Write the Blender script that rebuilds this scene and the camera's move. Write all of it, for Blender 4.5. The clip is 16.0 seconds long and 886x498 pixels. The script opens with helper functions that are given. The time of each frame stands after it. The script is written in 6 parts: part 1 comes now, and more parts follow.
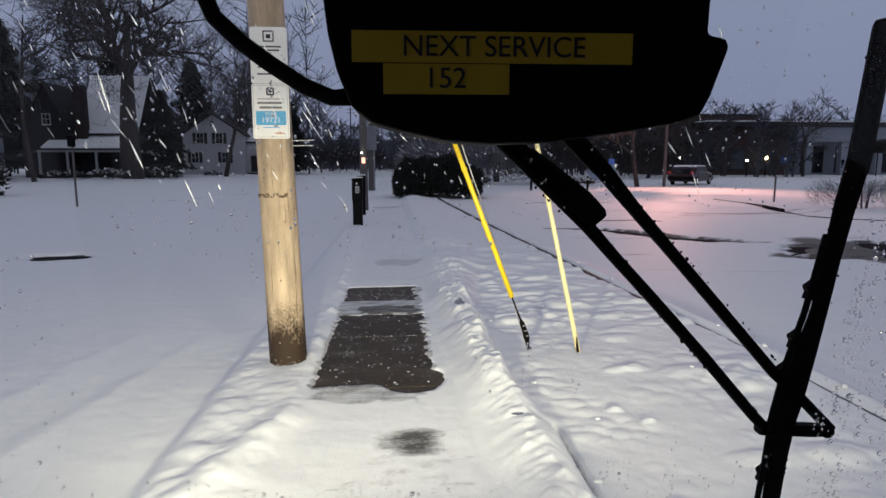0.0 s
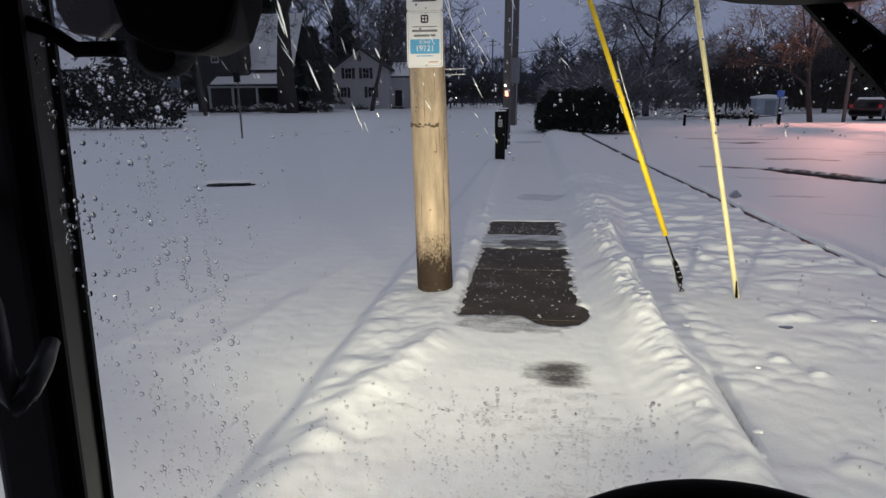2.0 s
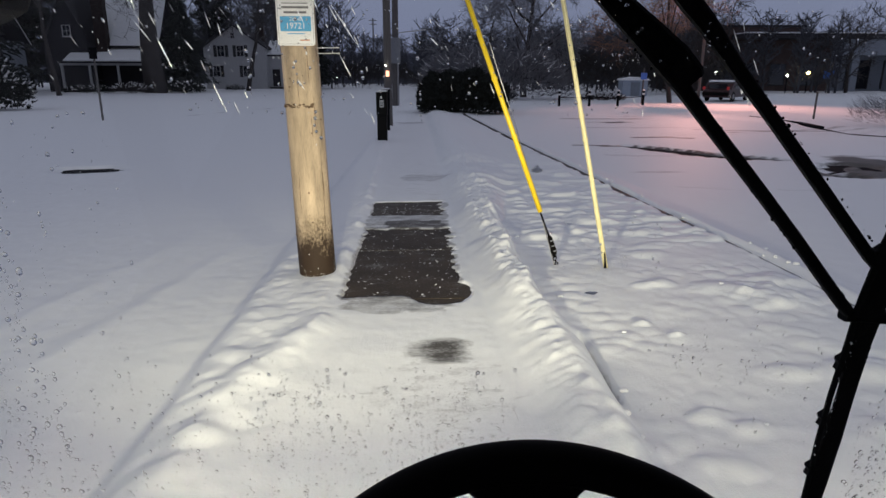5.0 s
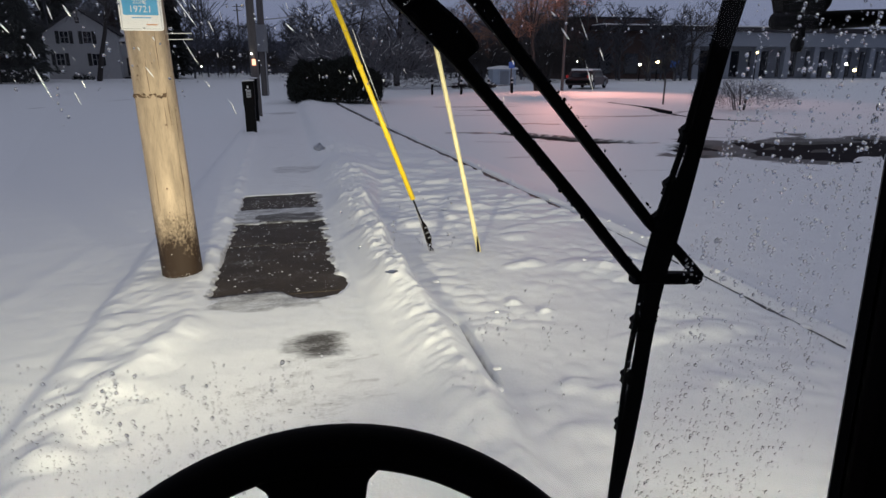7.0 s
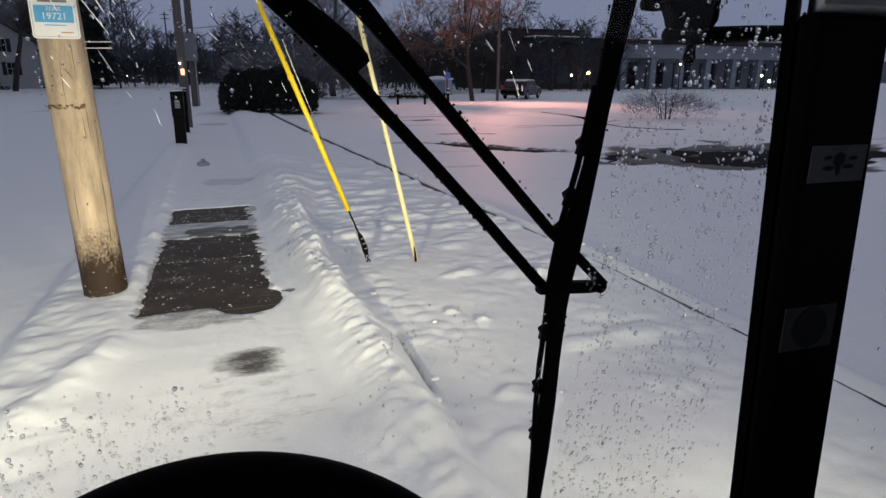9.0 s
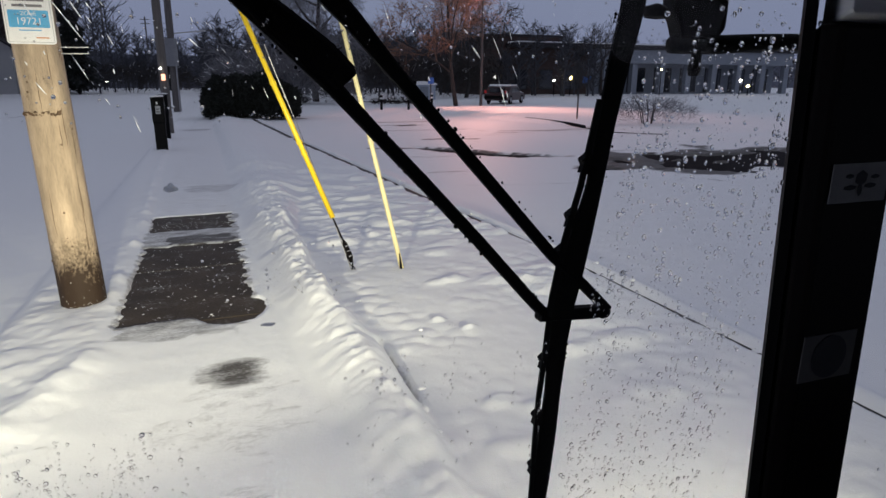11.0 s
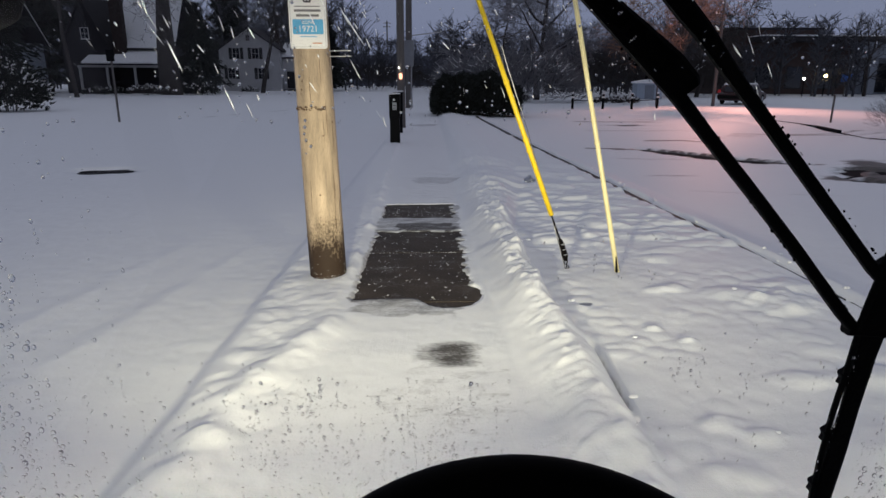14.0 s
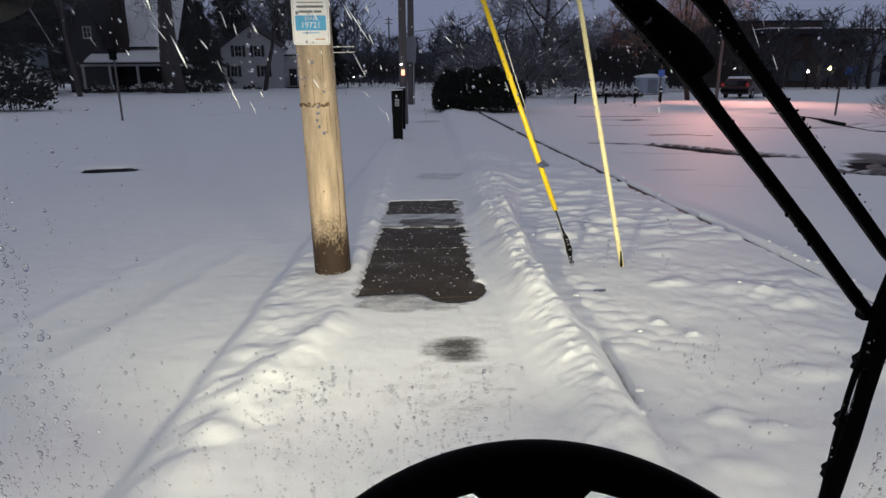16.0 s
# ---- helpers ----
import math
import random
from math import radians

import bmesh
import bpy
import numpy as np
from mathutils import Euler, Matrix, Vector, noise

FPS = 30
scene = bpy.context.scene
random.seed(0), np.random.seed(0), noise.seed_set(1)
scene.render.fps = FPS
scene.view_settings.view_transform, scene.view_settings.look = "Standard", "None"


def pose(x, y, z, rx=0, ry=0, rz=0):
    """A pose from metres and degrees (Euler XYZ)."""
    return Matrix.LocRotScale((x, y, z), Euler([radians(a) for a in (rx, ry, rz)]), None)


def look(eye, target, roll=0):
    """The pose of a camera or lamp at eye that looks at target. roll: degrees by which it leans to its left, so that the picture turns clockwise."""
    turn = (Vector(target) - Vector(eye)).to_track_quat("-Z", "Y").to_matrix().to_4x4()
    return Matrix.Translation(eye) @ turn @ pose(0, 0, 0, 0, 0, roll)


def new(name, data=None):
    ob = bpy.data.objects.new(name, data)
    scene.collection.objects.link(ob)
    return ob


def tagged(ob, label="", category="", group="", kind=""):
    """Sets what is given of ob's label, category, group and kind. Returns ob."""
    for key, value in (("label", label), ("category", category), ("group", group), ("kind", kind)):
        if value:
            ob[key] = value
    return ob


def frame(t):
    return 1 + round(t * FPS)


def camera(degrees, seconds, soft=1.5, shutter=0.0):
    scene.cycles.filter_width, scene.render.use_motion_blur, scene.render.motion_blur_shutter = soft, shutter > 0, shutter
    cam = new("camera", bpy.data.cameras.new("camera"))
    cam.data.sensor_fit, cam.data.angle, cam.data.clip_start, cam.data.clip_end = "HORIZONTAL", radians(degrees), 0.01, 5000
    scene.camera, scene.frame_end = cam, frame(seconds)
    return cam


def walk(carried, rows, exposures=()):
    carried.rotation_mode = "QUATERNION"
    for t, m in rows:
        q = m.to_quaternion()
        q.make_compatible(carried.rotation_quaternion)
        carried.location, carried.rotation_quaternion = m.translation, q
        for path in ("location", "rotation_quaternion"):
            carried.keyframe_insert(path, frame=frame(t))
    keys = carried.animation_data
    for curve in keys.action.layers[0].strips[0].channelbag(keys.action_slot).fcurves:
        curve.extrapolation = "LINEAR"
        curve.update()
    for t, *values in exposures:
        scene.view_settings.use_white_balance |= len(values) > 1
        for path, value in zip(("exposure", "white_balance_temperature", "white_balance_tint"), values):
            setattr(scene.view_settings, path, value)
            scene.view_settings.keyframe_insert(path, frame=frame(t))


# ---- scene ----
cam = camera(70.6, 16.0)
PATH = [
    (0, (0.277, -0.438, 1.876), (0.415, 1.536, 1.585), 0.0),
    (0.5, (0.237, -0.42, 1.844), (0.222, 1.539, 1.441), -1.5),
    (1, (0.196, -0.415, 1.824), (0.004, 1.506, 1.304), -1.1),
    (1.5, (0.176, -0.419, 1.825), (-0.11, 1.492, 1.311), -0.6),
    (2, (0.181, -0.412, 1.831), (-0.112, 1.505, 1.343), -0.4),
    (2.5, (0.208, -0.415, 1.834), (0.037, 1.513, 1.33), -0.5),
    (3, (0.23, -0.409, 1.828), (0.184, 1.522, 1.308), -0.7),
    (3.5, (0.233, -0.405, 1.825), (0.196, 1.522, 1.288), -0.5),
    (5.8, (0.252, -0.409, 1.83), (0.402, 1.507, 1.275), -0.3),
    (6, (0.269, -0.402, 1.824), (0.45, 1.507, 1.255), -0.5),
    (6.5, (0.299, -0.404, 1.821), (0.662, 1.482, 1.263), 0.0),
    (7, (0.312, -0.407, 1.818), (0.741, 1.459, 1.242), 0.2),
    (7.5, (0.319, -0.408, 1.821), (0.796, 1.45, 1.256), 0.1),
    (8, (0.322, -0.411, 1.825), (0.814, 1.447, 1.274), 0.3),
    (8.5, (0.339, -0.408, 1.822), (0.913, 1.425, 1.263), 0.8),
    (9, (0.348, -0.407, 1.82), (0.961, 1.417, 1.274), 0.4),
    (9.5, (0.352, -0.406, 1.822), (0.954, 1.426, 1.291), 0.1),
    (9.7, (0.359, -0.398, 1.819), (0.963, 1.437, 1.299), 0.1),
    (11.8, (0.354, -0.357, 1.829), (1.038, 1.444, 1.292), 0.4),
    (12, (0.353, -0.403, 1.825), (0.939, 1.434, 1.293), -0.0),
    (12.5, (0.3, -0.406, 1.833), (0.545, 1.511, 1.319), -0.5),
    (13, (0.261, -0.409, 1.838), (0.314, 1.529, 1.347), -0.5),
    (13.5, (0.255, -0.4, 1.839), (0.26, 1.535, 1.335), -0.1),
    (14, (0.255, -0.401, 1.833), (0.277, 1.525, 1.294), 0.2),
    (14.5, (0.252, -0.405, 1.841), (0.26, 1.536, 1.358), -0.0),
    (15, (0.248, -0.404, 1.839), (0.25, 1.536, 1.354), 0.1),
    (15.5, (0.244, -0.401, 1.832), (0.241, 1.533, 1.324), -0.3),
    (16, (0.247, -0.402, 1.825), (0.258, 1.521, 1.275), -0.3),
]
walk(cam, [(t, look(eye, target, roll)) for t, eye, target, roll in PATH], [(0, 0.24), (0.5, 0.05), (1.0, 0.0), (8.5, 0.0), (9.5, 0.06), (12.0, 0.14), (12.6, 0.0), (16, 0.0)])

# ---- light ----
world = bpy.data.worlds.new("dusk")
scene.world = world
world.use_nodes = True
wn, wl = world.node_tree.nodes, world.node_tree.links
sky = wn.new("ShaderNodeTexSky")
sky.sky_type = "NISHITA"
sky.sun_disc = False
sky.sun_elevation = radians(1.5)
sky.sun_rotation = radians(200)
# an overcast dusk sky, brighter overhead than at the horizon
geo, sep = wn.new("ShaderNodeTexCoord"), wn.new("ShaderNodeSeparateXYZ")
wl.new(geo.outputs["Generated"], sep.inputs[0])
lift = wn.new("ShaderNodeMapRange")
lift.inputs["From Min"].default_value, lift.inputs["From Max"].default_value = 0.0, 0.9
wl.new(sep.outputs["Z"], lift.inputs["Value"])
dome = wn.new("ShaderNodeMix")
dome.data_type = "RGBA"
dome.inputs["A"].default_value = (2.05, 2.42, 3.85, 1)
dome.inputs["B"].default_value = (3.62, 3.76, 4.62, 1)
wl.new(lift.outputs[0], dome.inputs["Factor"])
cloud = wn.new("ShaderNodeMix")
cloud.data_type = "RGBA"
cloud.inputs["Factor"].default_value = 0.93
wl.new(sky.outputs[0], cloud.inputs["A"])
wl.new(dome.outputs["Result"], cloud.inputs["B"])
wl.new(cloud.outputs["Result"], wn["Background"].inputs["Color"])
wn["Background"].inputs["Strength"].default_value = 0.087


def lamp(name, kind, m, power, colour, size=0.1, angle=None, blend=0.5):
    d = bpy.data.lights.new(name, kind)
    d.energy, d.color = power, colour
    d.shadow_soft_size = size
    if kind == "SPOT":
        d.spot_size, d.spot_blend = radians(angle), blend
    ob = new(name, d)
    ob.matrix_world = m
    return ob


WARM = (1.0, 0.92, 0.665)
# low beams are wide and flat
FLAT = Matrix.Diagonal((2.7, 1.0, 1.0, 1.0))
lamp("headlight_beam", "SPOT", look((-0.30, 0.34, 0.96), (-1.5, 6.0, 0.55)), 165, WARM, 0.06, 150, 1.0)
lamp("headlight_beam", "SPOT", look((-0.30, 0.36, 0.96), (-0.75, 8.0, 0.52)) @ FLAT, 800, WARM, 0.06, 48, 1.0)
lamp("headlight_beam", "SPOT", look((1.95, 0.34, 0.92), (1.60, 8.0, 0.58)) @ FLAT, 430, WARM, 0.06, 42, 1.0)
lamp("headlight_beam", "SPOT", look((1.95, 0.36, 0.92), (2.2, 6.0, 0.55)), 76, WARM, 0.06, 150, 1.0)
lamp("street_lamp_glow", "SPOT", look((18.2, 41.5, 8.8), (16.5, 34.0, 0.0)), 7400, (1.0, 0.42, 0.33), 0.2, 92, 1.0)

# ---- materials ----


def mat(name, colour, rough=0.7, metal=0.0, vary=0.25, scale=6.0, bump=0.2, fine=60.0, dark=None, spec=0.4, stretch=(1, 1, 1), per=0.0):
    """Two scales of colour variation and a fine relief."""
    m = bpy.data.materials.new(name)
    m.use_nodes = True
    n, l = m.node_tree.nodes, m.node_tree.links
    b = n["Principled BSDF"]
    b.inputs["Roughness"].default_value = rough
    b.inputs["Metallic"].default_value = metal
    b.inputs["Specular IOR Level"].default_value = spec
    co = n.new("ShaderNodeTexCoord")
    mp = n.new("ShaderNodeMapping")
    mp.inputs["Scale"].default_value = stretch
    l.new(co.outputs["Object"], mp.inputs["Vector"])
    big, small = n.new("ShaderNodeTexNoise"), n.new("ShaderNodeTexNoise")
    big.inputs["Scale"].default_value, small.inputs["Scale"].default_value = scale, fine
    big.inputs["Detail"].default_value, small.inputs["Detail"].default_value = 5, 4
    l.new(mp.outputs[0], big.inputs["Vector"])
    l.new(mp.outputs[0], small.inputs["Vector"])
    add = n.new("ShaderNodeMath")
    add.operation = "MULTIPLY_ADD"
    l.new(small.outputs["Fac"], add.inputs[0])
    add.inputs[1].default_value = 0.4
    l.new(big.outputs["Fac"], add.inputs[2])
    ramp = n.new("ShaderNodeMapRange")
    ramp.inputs["From Min"].default_value, ramp.inputs["From Max"].default_value = 0.45, 0.95
    l.new(add.outputs[0], ramp.inputs["Value"])
    mix = n.new("ShaderNodeMix")
    mix.data_type = "RGBA"
    low = dark or tuple(c * (1 - vary) for c in colour)
    mix.inputs["A"].default_value = (*low, 1)
    mix.inputs["B"].default_value = (*colour, 1)
    l.new(ramp.outputs[0], mix.inputs["Factor"])
    out = mix.outputs["Result"]
    if per:
        info = n.new("ShaderNodeObjectInfo")
        hue = n.new("ShaderNodeHueSaturation")
        mr = n.new("ShaderNodeMapRange")
        mr.inputs["To Min"].default_value, mr.inputs["To Max"].default_value = 1 - per, 1 + per
        l.new(info.outputs["Random"], mr.inputs["Value"])
        l.new(mr.outputs[0], hue.inputs["Value"])
        l.new(out, hue.inputs["Color"])
        out = hue.outputs[0]
    l.new(out, b.inputs["Base Color"])
    if bump:
        bp = n.new("ShaderNodeBump")
        bp.inputs["Strength"].default_value = bump
        bp.inputs["Distance"].default_value = 0.01
        l.new(add.outputs[0], bp.inputs["Height"])
        l.new(bp.outputs[0], b.inputs["Normal"])
    return m


def glow(name, colour, strength):
    m = bpy.data.materials.new(name)
    m.use_nodes = True
    b = m.node_tree.nodes["Principled BSDF"]
    b.inputs["Base Color"].default_value = (*colour, 1)
    b.inputs["Emission Color"].default_value = (*colour, 1)
    b.inputs["Emission Strength"].default_value = strength
    return m


SNOW = mat("snow", (0.86, 0.87, 0.88), 0.55, 0, 0.07, 9, 0.5, 70, spec=0.25)
ASPHALT = mat("wet_asphalt", (0.016, 0.016, 0.019), 0.9, 0, 0.5, 3, 0.35, 90, spec=0.05)
CONCRETE = mat("wet_concrete", (0.072, 0.056, 0.043), 0.55, 0, 0.6, 2.2, 0.5, 70, spec=0.12, per=0.12)
# concrete coloured darker, so the kerb line reads as its shaded gap
KERB = mat("kerb_concrete", (0.034, 0.032, 0.031), 0.6, 0, 0.5, 4, 0.4, 50)
POLEWOOD = mat("weathered_pole_wood", (0.56, 0.43, 0.30), 0.75, 0, 0.6, 1.8, 0.9, 22, stretch=(6, 6, 1.1))
POLEDARK = mat("damp_pole_base", (0.13, 0.075, 0.04), 0.6, 0, 0.6, 6, 0.5, 40, stretch=(5, 5, 0.5))
OLDPOLE = mat("grey_pole_wood", (0.13, 0.12, 0.115), 0.8, 0, 0.4, 3, 0.4, 20, stretch=(5, 5, 0.3))
BLACK = mat("black_plastic", (0.006, 0.005, 0.005), 0.65, 0, 0.3, 8, 0.08, 160, spec=0.06)
RUBBER = mat("black_rubber", (0.008, 0.008, 0.008), 0.75, 0, 0.3, 20, 0.2, 200, spec=0.08)
TRIM = mat("brown_black_trim", (0.008, 0.0055, 0.005), 0.5, 0, 0.25, 6, 0.05, 140, spec=0.1)
HEADER = mat("light_grey_trim_panel", (0.62, 0.62, 0.63), 0.5, 0, 0.1, 5, 0.05, 90)
WIPERBLACK = mat("matt_black_steel", (0.005, 0.005, 0.005), 0.7, 0.0, 0.3, 30, 0.25, 220, spec=0.05)
YELLOWTAPE = mat("yellow_label_tape", (0.62, 0.42, 0.03), 0.55, 0, 0.12, 20, 0.05, 90)
INK = mat("dark_ink", (0.025, 0.025, 0.03), 0.6, 0, 0.1, 20, 0, 90)
SIGNWHITE = mat("white_sign_sheet", (0.80, 0.79, 0.77), 0.4, 0, 0.08, 14, 0.04, 90)
SIGNBLUE = mat("blue_sign_sheet", (0.10, 0.40, 0.66), 0.4, 0, 0.15, 14, 0.04, 90)
STEEL = mat("galvanised_steel", (0.42, 0.42, 0.43), 0.45, 0.8, 0.3, 20, 0.15, 90)
GUARD = mat("yellow_plastic_guard", (0.86, 0.60, 0.02), 0.4, 0, 0.12, 6, 0.05, 60)
GUARDPALE = mat("pale_yellow_guard", (0.84, 0.74, 0.40), 0.45, 0, 0.2, 6, 0.08, 60)
KIOSK = mat("black_powder_coat", (0.004, 0.0045, 0.0055), 0.55, 0.0, 0.3, 6, 0.1, 120, spec=0.08)
# white paint, its base colour greyed to stand for shade and snow haze
SIDING = mat("hazed_white_clapboard", (0.44, 0.44, 0.45), 0.6, 0, 0.1, 2, 0.1, 40)
PALEWALL = mat("pale_wall_panel", (0.22, 0.245, 0.285), 0.6, 0, 0.15, 0.6, 0.1, 20)
DARKWALL = mat("dark_shingle_wall", (0.030, 0.028, 0.033), 0.8, 0, 0.3, 2, 0.2, 30)
BROWNWALL = mat("brown_brick_wall", (0.075, 0.05, 0.045), 0.8, 0, 0.35, 1.5, 0.2, 30)
GLASSDARK = mat("dark_window_glass", (0.02, 0.022, 0.028), 0.08, 0, 0.2, 2, 0, 20, spec=0.6)
SHUTTER = mat("black_shutter_paint", (0.02, 0.02, 0.022), 0.6, 0, 0.2, 5, 0.1, 40)
BRICK = mat("old_chimney_brick", (0.045, 0.032, 0.030), 0.8, 0, 0.4, 3, 0.3, 30)
BARK = mat("winter_bark", (0.055, 0.048, 0.045), 0.85, 0, 0.4, 2, 0.4, 14, stretch=(3, 3, 0.6))
# bark with the street lamp's orange light put into the colour
BARKLIT = mat("lamplit_twig_bark", (0.26, 0.15, 0.10), 0.8, 0, 0.4, 3, 0.3, 14)
NEEDLES = mat("dark_evergreen_needles", (0.014, 0.018, 0.015), 0.8, 0, 0.5, 3, 0.3, 20)
SNOWYTWIG = mat("snow_dusted_twigs", (0.23, 0.23, 0.25), 0.8, 0, 0.55, 0.8, 0.3, 6)
# snowy far trees with snowfall haze mixed into the base colours
FARTWIG = mat("far_hazed_twigs", (0.075, 0.078, 0.092), 0.9, 0, 0.35, 0.3, 0, 3)
HILLWOOD = mat("far_hazed_woodland", (0.145, 0.155, 0.20), 0.9, 0, 0.4, 0.5, 0, 4)
CARRED = mat("dark_red_car_paint", (0.040, 0.014, 0.016), 0.35, 0.0, 0.15, 4, 0, 40, spec=0.5)
LAMPWHITE = glow("white_lamp", (1.0, 0.93, 0.80), 14)
LAMPYELLOW = glow("yellow_lamp", (1.0, 0.74, 0.32), 12)
LAMPORANGE = glow("orange_signal", (1.0, 0.45, 0.28), 2.2)
TAILRED = glow("tail_light", (0.5, 0.03, 0.03), 0.08)
BLUESIGN = mat("blue_road_sign", (0.06, 0.16, 0.52), 0.4, 0, 0.1, 5, 0, 40)

# swept concrete keeps a film of snow dust
cn, cl_ = CONCRETE.node_tree.nodes, CONCRETE.node_tree.links
cb = cn["Principled BSDF"]
was = cb.inputs["Base Color"].links[0].from_socket
cmix, dust, patchy, co_ = cn.new("ShaderNodeMix"), cn.new("ShaderNodeTexNoise"), cn.new("ShaderNodeTexNoise"), cn.new("ShaderNodeNewGeometry")
cmix.data_type = "RGBA"
dust.inputs["Scale"].default_value, dust.inputs["Detail"].default_value = 42, 6
patchy.inputs["Scale"].default_value, patchy.inputs["Detail"].default_value = 2.6, 5
cmap = cn.new("ShaderNodeMapping")
cmap.inputs["Scale"].default_value = (1, 2.2, 1)
csum, crange = cn.new("ShaderNodeMath"), cn.new("ShaderNodeMapRange")
csum.operation = "ADD"
crange.inputs["From Min"].default_value, crange.inputs["From Max"].default_value = 1.12, 1.7
cl_.new(co_.outputs["Position"], cmap.inputs["Vector"])
cl_.new(cmap.outputs[0], dust.inputs["Vector"])
cl_.new(cmap.outputs[0], patchy.inputs["Vector"])
cl_.new(dust.outputs["Fac"], csum.inputs[0])
cl_.new(patchy.outputs["Fac"], csum.inputs[1])
cl_.new(csum.outputs[0], crange.inputs["Value"])
cl_.new(crange.outputs[0], cmix.inputs["Factor"])
cl_.new(was, cmix.inputs["A"])
cmix.inputs["B"].default_value = (0.55, 0.55, 0.55, 1)
cl_.new(cmix.outputs["Result"], cb.inputs["Base Color"])

# where the snow lies thin, wet ground shows through it in streaks; the bank's shadow line is painted the same way
sn, sl = SNOW.node_tree.nodes, SNOW.node_tree.links
sb = sn["Principled BSDF"]
was = sb.inputs["Base Color"].links[0].from_socket
thin_at, spos, smap = sn.new("ShaderNodeAttribute"), sn.new("ShaderNodeNewGeometry"), sn.new("ShaderNodeMapping")
thin_at.attribute_name = "thin"
smap.inputs["Scale"].default_value = (0.55, 1.5, 1)
streak, speck = sn.new("ShaderNodeTexNoise"), sn.new("ShaderNodeTexNoise")
streak.inputs["Scale"].default_value, streak.inputs["Detail"].default_value = 7, 6
speck.inputs["Scale"].default_value, speck.inputs["Detail"].default_value = 60, 3
sl.new(spos.outputs["Position"], smap.inputs["Vector"])
sl.new(smap.outputs[0], streak.inputs["Vector"])
sl.new(smap.outputs[0], speck.inputs["Vector"])
sadd, sadd2, srange, smix = sn.new("ShaderNodeMath"), sn.new("ShaderNodeMath"), sn.new("ShaderNodeMapRange"), sn.new("ShaderNodeMix")
sadd.operation = sadd2.operation = "MULTIPLY_ADD"
sadd.inputs[1].default_value, sadd2.inputs[1].default_value = 0.8, 0.75
sl.new(streak.outputs["Fac"], sadd.inputs[0])
sl.new(thin_at.outputs["Fac"], sadd.inputs[2])
sl.new(speck.outputs["Fac"], sadd2.inputs[0])
sl.new(sadd.outputs[0], sadd2.inputs[2])
srange.inputs["From Min"].default_value, srange.inputs["From Max"].default_value = 1.02, 1.66
srange.inputs["To Max"].default_value = 0.95
sl.new(sadd2.outputs[0], srange.inputs["Value"])
smix.data_type = "RGBA"
sl.new(srange.outputs[0], smix.inputs["Factor"])
sl.new(was, smix.inputs["A"])
smix.inputs["B"].default_value = (0.045, 0.038, 0.032, 1)
sl.new(smix.outputs["Result"], sb.inputs["Base Color"])

# the pole's foot is dark with damp, in a mottled line that creeps up the grain
qn, ql = POLEWOOD.node_tree.nodes, POLEWOOD.node_tree.links
qb = qn["Principled BSDF"]
was = qb.inputs["Base Color"].links[0].from_socket
qco, qsep, qmap, qnoise, qfine = qn.new("ShaderNodeTexCoord"), qn.new("ShaderNodeSeparateXYZ"), qn.new("ShaderNodeMapping"), qn.new("ShaderNodeTexNoise"), qn.new("ShaderNodeTexNoise")
qmap.inputs["Scale"].default_value = (7, 7, 4.5)
qnoise.inputs["Scale"].default_value, qnoise.inputs["Detail"].default_value = 1.3, 6
qfine.inputs["Scale"].default_value, qfine.inputs["Detail"].default_value = 8, 4
ql.new(qco.outputs["Object"], qsep.inputs[0])
ql.new(qco.outputs["Object"], qmap.inputs["Vector"])
ql.new(qmap.outputs[0], qnoise.inputs["Vector"])
ql.new(qmap.outputs[0], qfine.inputs["Vector"])
qa, qc, qr, qmix = qn.new("ShaderNodeMath"), qn.new("ShaderNodeMath"), qn.new("ShaderNodeMapRange"), qn.new("ShaderNodeMix")
qa.operation = qc.operation = "MULTIPLY_ADD"
qa.inputs[1].default_value, qc.inputs[1].default_value = -0.5, -0.5
ql.new(qnoise.outputs["Fac"], qa.inputs[0])
ql.new(qsep.outputs["Z"], qa.inputs[2])
ql.new(qfine.outputs["Fac"], qc.inputs[0])
ql.new(qa.outputs[0], qc.inputs[2])
qr.inputs["From Min"].default_value, qr.inputs["From Max"].default_value = -0.17, 0.13
ql.new(qc.outputs[0], qr.inputs["Value"])
qmix.data_type = "RGBA"
qmix.inputs["A"].default_value = (0.030, 0.016, 0.008, 1)
ql.new(was, qmix.inputs["B"])
ql.new(qr.outputs[0], qmix.inputs["Factor"])
ql.new(qmix.outputs["Result"], qb.inputs["Base Color"])

GLASS = bpy.data.materials.new("windshield_glass")
GLASS.use_nodes = True
gn, gl = GLASS.node_tree.nodes, GLASS.node_tree.links
gn.remove(gn["Principled BSDF"])
clear, shine, fres, gmix = gn.new("ShaderNodeBsdfTransparent"), gn.new("ShaderNodeBsdfGlossy"), gn.new("ShaderNodeFresnel"), gn.new("ShaderNodeMixShader")
clear.inputs[0].default_value = (0.97, 0.985, 0.98, 1)
shine.inputs["Roughness"].default_value = 0.02
fres.inputs["IOR"].default_value = 1.33
gl.new(fres.outputs[0], gmix.inputs[0])
gl.new(clear.outputs[0], gmix.inputs[1])
gl.new(shine.outputs[0], gmix.inputs[2])
gl.new(gmix.outputs[0], gn["Material Output"].inputs[0])

WATER = bpy.data.materials.new("water_drop")
WATER.use_nodes = True
wb = WATER.node_tree.nodes["Principled BSDF"]
wb.inputs["Base Color"].default_value = (1, 1, 1, 1)
wb.inputs["Roughness"].default_value = 0.02
wb.inputs["IOR"].default_value = 1.33
wb.inputs["Transmission Weight"].default_value = 1.0

